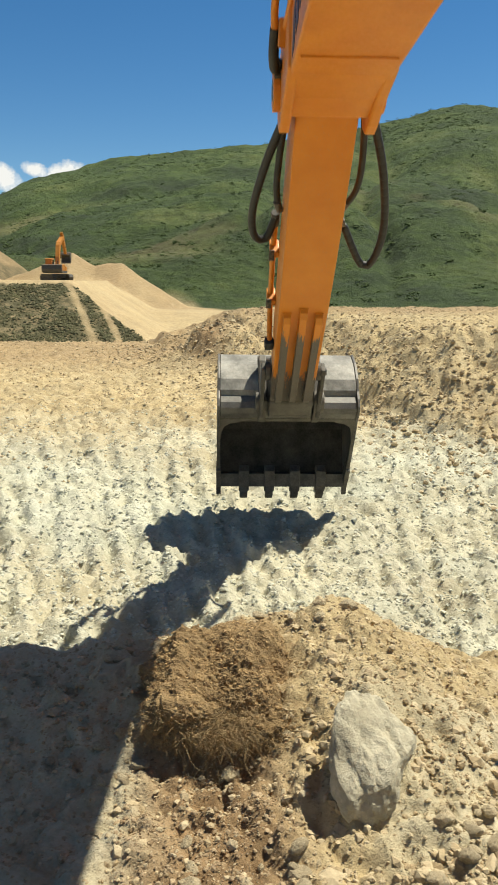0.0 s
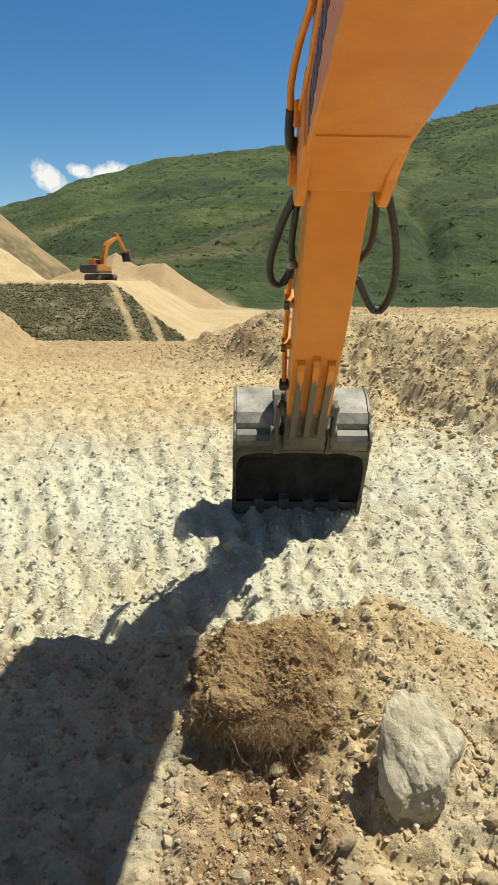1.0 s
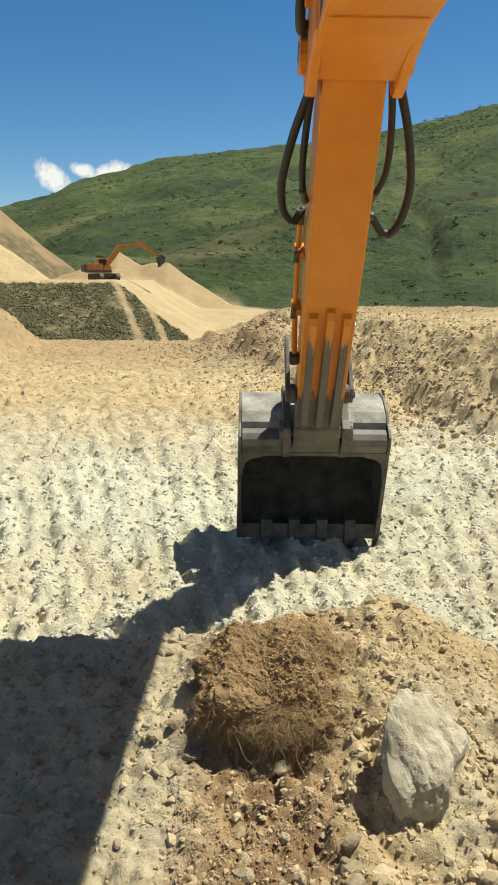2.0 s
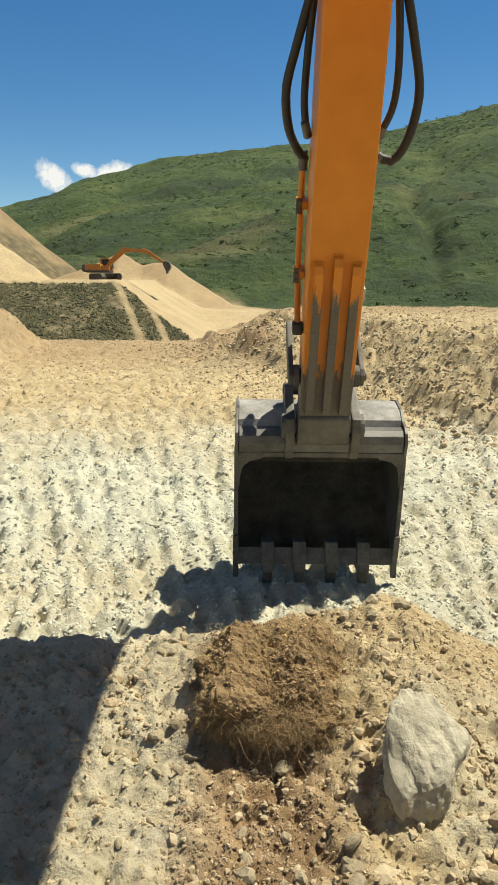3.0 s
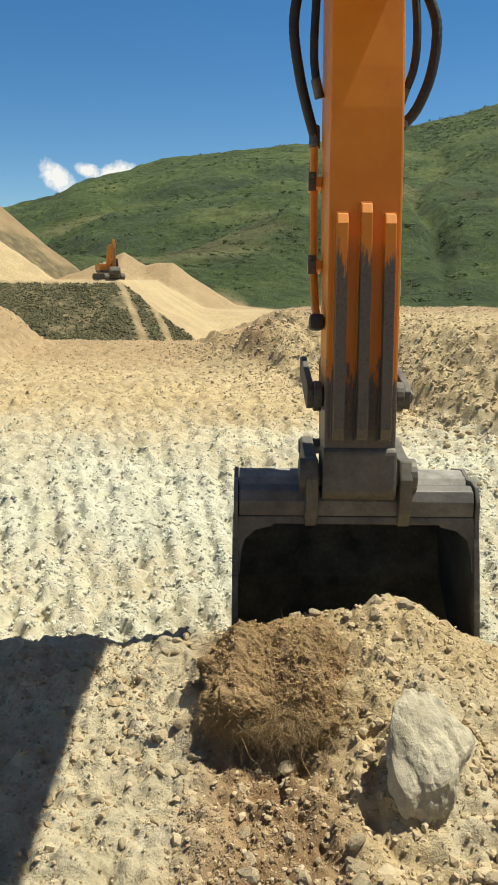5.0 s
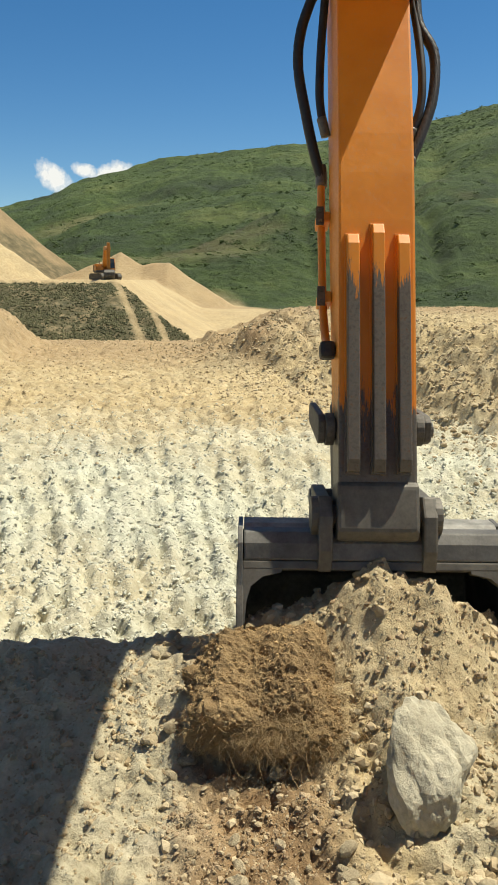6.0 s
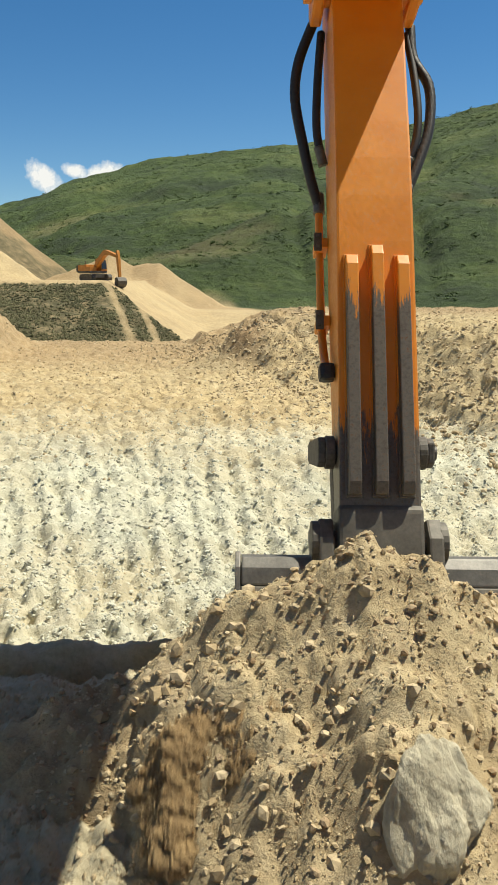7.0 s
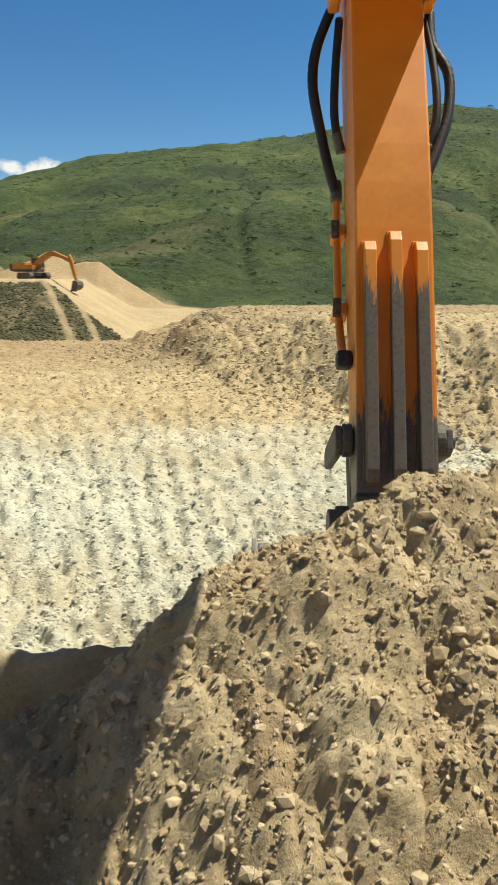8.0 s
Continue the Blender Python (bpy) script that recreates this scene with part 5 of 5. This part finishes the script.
    return rig, house, boom, stick, bucket


FAR = far_excavator()
# seconds, heading of the upper works, forward and up of the bucket pin, bucket swing
FAR_ROWS = [(0.0, -2, 6.4, 4.0, 20), (0.5, -6, 6.4, 4.2, 20), (1.0, -24, 6.6, 4.3, 15), (1.5, -48, 7.2, 4.0, 10), (2.2, -76, 8.2, 3.2, 10), (3.0, -93, 8.5, 2.4, 20), (3.5, -104, 8.0, 1.9, 0), (4.0, -122, 7.2, 1.8, -20),
            (4.5, -148, 6.4, 2.0, -20), (5.2, -164, 5.8, 1.6, -10), (6.0, -164, 5.6, 1.3, 0), (6.5, -156, 6.0, 0.9, 0), (7.0, -140, 6.6, 0.4, -10), (7.5, -126, 7.0, 0.0, -10), (8.0, -118, 7.2, -0.2, -20)]


def far_motions():
    rig, house, boom, stick, bucket = FAR
    rows = [[] for _ in range(4)]
    for t, yaw, ty, tz, swing in smooth_rows(FAR_ROWS):
        spin = pose(0, 0, 0, 0, 0, yaw - 35)
        p = meet(F_FOOT, F_BOOM, (ty, tz), F_STICK)
        up = math.degrees(math.atan2(p[1] - F_FOOT[1], p[0] - F_FOOT[0]))
        lean = math.degrees(math.atan2(p[1] - tz, p[0] - ty)) - 90
        for k, m in enumerate((pose(0, 0, 0), pose(0.1, *F_FOOT, up), pose(0.1, ty, tz, lean), pose(0.1, ty, tz, swing))):
            rows[k].append((t, spin @ m))
    for ob, r in zip((house, boom, stick, bucket), rows):
        walk(ob, r)


# ---------------------------------------------------------------- shrubs on the hills and the bench face
def shrubs():
    """Clumps of leaves scattered over the slopes, thicker in the folds."""
    rng = np.random.default_rng(123)
    n = 30000
    a = np.radians(rng.uniform(-24, 24, n))
    d = np.sqrt(rng.uniform(160**2, 560**2, n))
    x, y = d * np.sin(a), d * np.cos(a)
    thick = field(x, y, 70, 131, 4)
    z, _, _, _, grass = height(x, y)
    keep = (grass > 0.5) & (rng.uniform(0, 1, n) < np.clip(0.10 + 1.0 * np.maximum(0, thick - 0.05), 0, 0.6))
    x, y, z = x[keep], y[keep], z[keep]
    m = len(x)
    k = 14
    r = 0.25 + 0.75 * rng.power(0.3, m)
    cx = np.repeat(x, k) + rng.normal(0, 0.8, m * k) * np.repeat(r, k)
    cy = np.repeat(y, k) + rng.normal(0, 0.8, m * k) * np.repeat(r, k)
    cz = np.repeat(z, k) + rng.uniform(0.0, 0.9, m * k) * np.repeat(r, k)
    size = np.repeat(r, k) * rng.uniform(0.16, 0.42, m * k)
    rubble("hill_shrubs", np.stack([cx, cy, cz], -1), size, 132, LEAF, None, "dark green shrubs scattered over the hillside", "shrubs", fine=True)
    n = 60000
    x, y = rng.uniform(-45, -6, n), rng.uniform(76, 103, n)
    z, _, _, scrub, _ = height(x, y)
    keep = (scrub > 0.6) & (field(x, y, 3.0, 141, 4) + rng.normal(0, 0.22, n) > -0.12)
    x, y, z = x[keep], y[keep], z[keep]
    rubble("bench_scrub", np.stack([x, y, z], -1), 0.05 + 0.17 * rng.power(0.35, len(x)), 142, SCRUB, None, "low olive scrub on the bench face", "shrubs", fine=True)


shrubs()


# ---------------------------------------------------------------- clouds
def cloud_material():
    m, n, l, b = material("glowing_cloud", 1.0)
    n.remove(b)
    co = n.new("ShaderNodeTexCoord").outputs["Object"]
    at = n.new("ShaderNodeAttribute")
    at.attribute_name = "thick"
    f = noise_tex(n, l, 0.022, 9, 0.62, co)
    add = n.new("ShaderNodeMath")
    add.operation = "MULTIPLY_ADD"
    l.new(f.outputs[0], add.inputs[0])
    add.inputs[1].default_value = 0.9
    l.new(at.outputs["Fac"], add.inputs[2])
    r = ramp(n, [(0.62, (0, 0, 0)), (0.85, (0.6, 0.6, 0.6)), (1.0, (1, 1, 1))])
    l.new(add.outputs[0], r.inputs[0])
    # emission puts the sunlit white of the cloud into the sheet itself
    em = n.new("ShaderNodeEmission")
    em.inputs["Color"].default_value, em.inputs["Strength"].default_value = (0.95, 0.97, 1.0, 1), 0.72
    tr = n.new("ShaderNodeBsdfTransparent")
    mx = n.new("ShaderNodeMixShader")
    l.new(r.outputs[0], mx.inputs[0])
    l.new(tr.outputs[0], mx.inputs[1])
    l.new(em.outputs[0], mx.inputs[2])
    l.new(mx.outputs[0], n["Material Output"].inputs["Surface"])
    return m


def cloud(cx, cz, blobs):
    """A bank of cloud far behind the hills; blobs: offsets, half sizes and lean."""
    Y = 3600.0
    nx, nz = 60, 40
    w, h = 330.0, 190.0
    gx, gz = np.meshgrid(np.linspace(-w, w, nx), np.linspace(-h, h, nz))
    t = np.full_like(gx, -1.0)
    for bx, bz, rx, rz, lean in blobs:
        u, v = gx - bx, gz - bz
        ca, sa = math.cos(radians(lean)), math.sin(radians(lean))
        e = ((u * ca + v * sa) / rx) ** 2 + ((-u * sa + v * ca) / rz) ** 2
        t = np.maximum(t, 0.62 - 0.55 * e)
    me = bpy.data.meshes.new("cloud")
    i, j = np.meshgrid(np.arange(nz - 1), np.arange(nx - 1), indexing="ij")
    quads = np.stack([i * nx + j, i * nx + j + 1, (i + 1) * nx + j + 1, (i + 1) * nx + j], -1).reshape(-1, 4)
    co = np.stack([gx, 12 * field(gx, gz, 60, 5), gz], -1).reshape(-1, 3)
    me.from_pydata(co, [], quads.tolist())
    at = me.attributes.new("thick", "FLOAT", "POINT")
    at.data.foreach_set("value", np.clip(t, -1, 1).reshape(-1).astype(np.float32))
    me.materials.append(CLOUD)
    ob = new("backdrop_cloud", me)
    ob.location = (cx, Y, cz)
    ob.visible_shadow = False
    return tagged(ob, "small white fair-weather clouds over the ridge", "clouds", kind="structure")


CLOUD = cloud_material()
cloud(-706, 440, ((-125, 5, 125, 66, -40), (10, 35, 75, 40, -15), (135, 28, 110, 56, 5)))
cloud(-1180, 255, ((0, 0, 160, 22, -6), (90, -10, 80, 16, 0)))


motions()
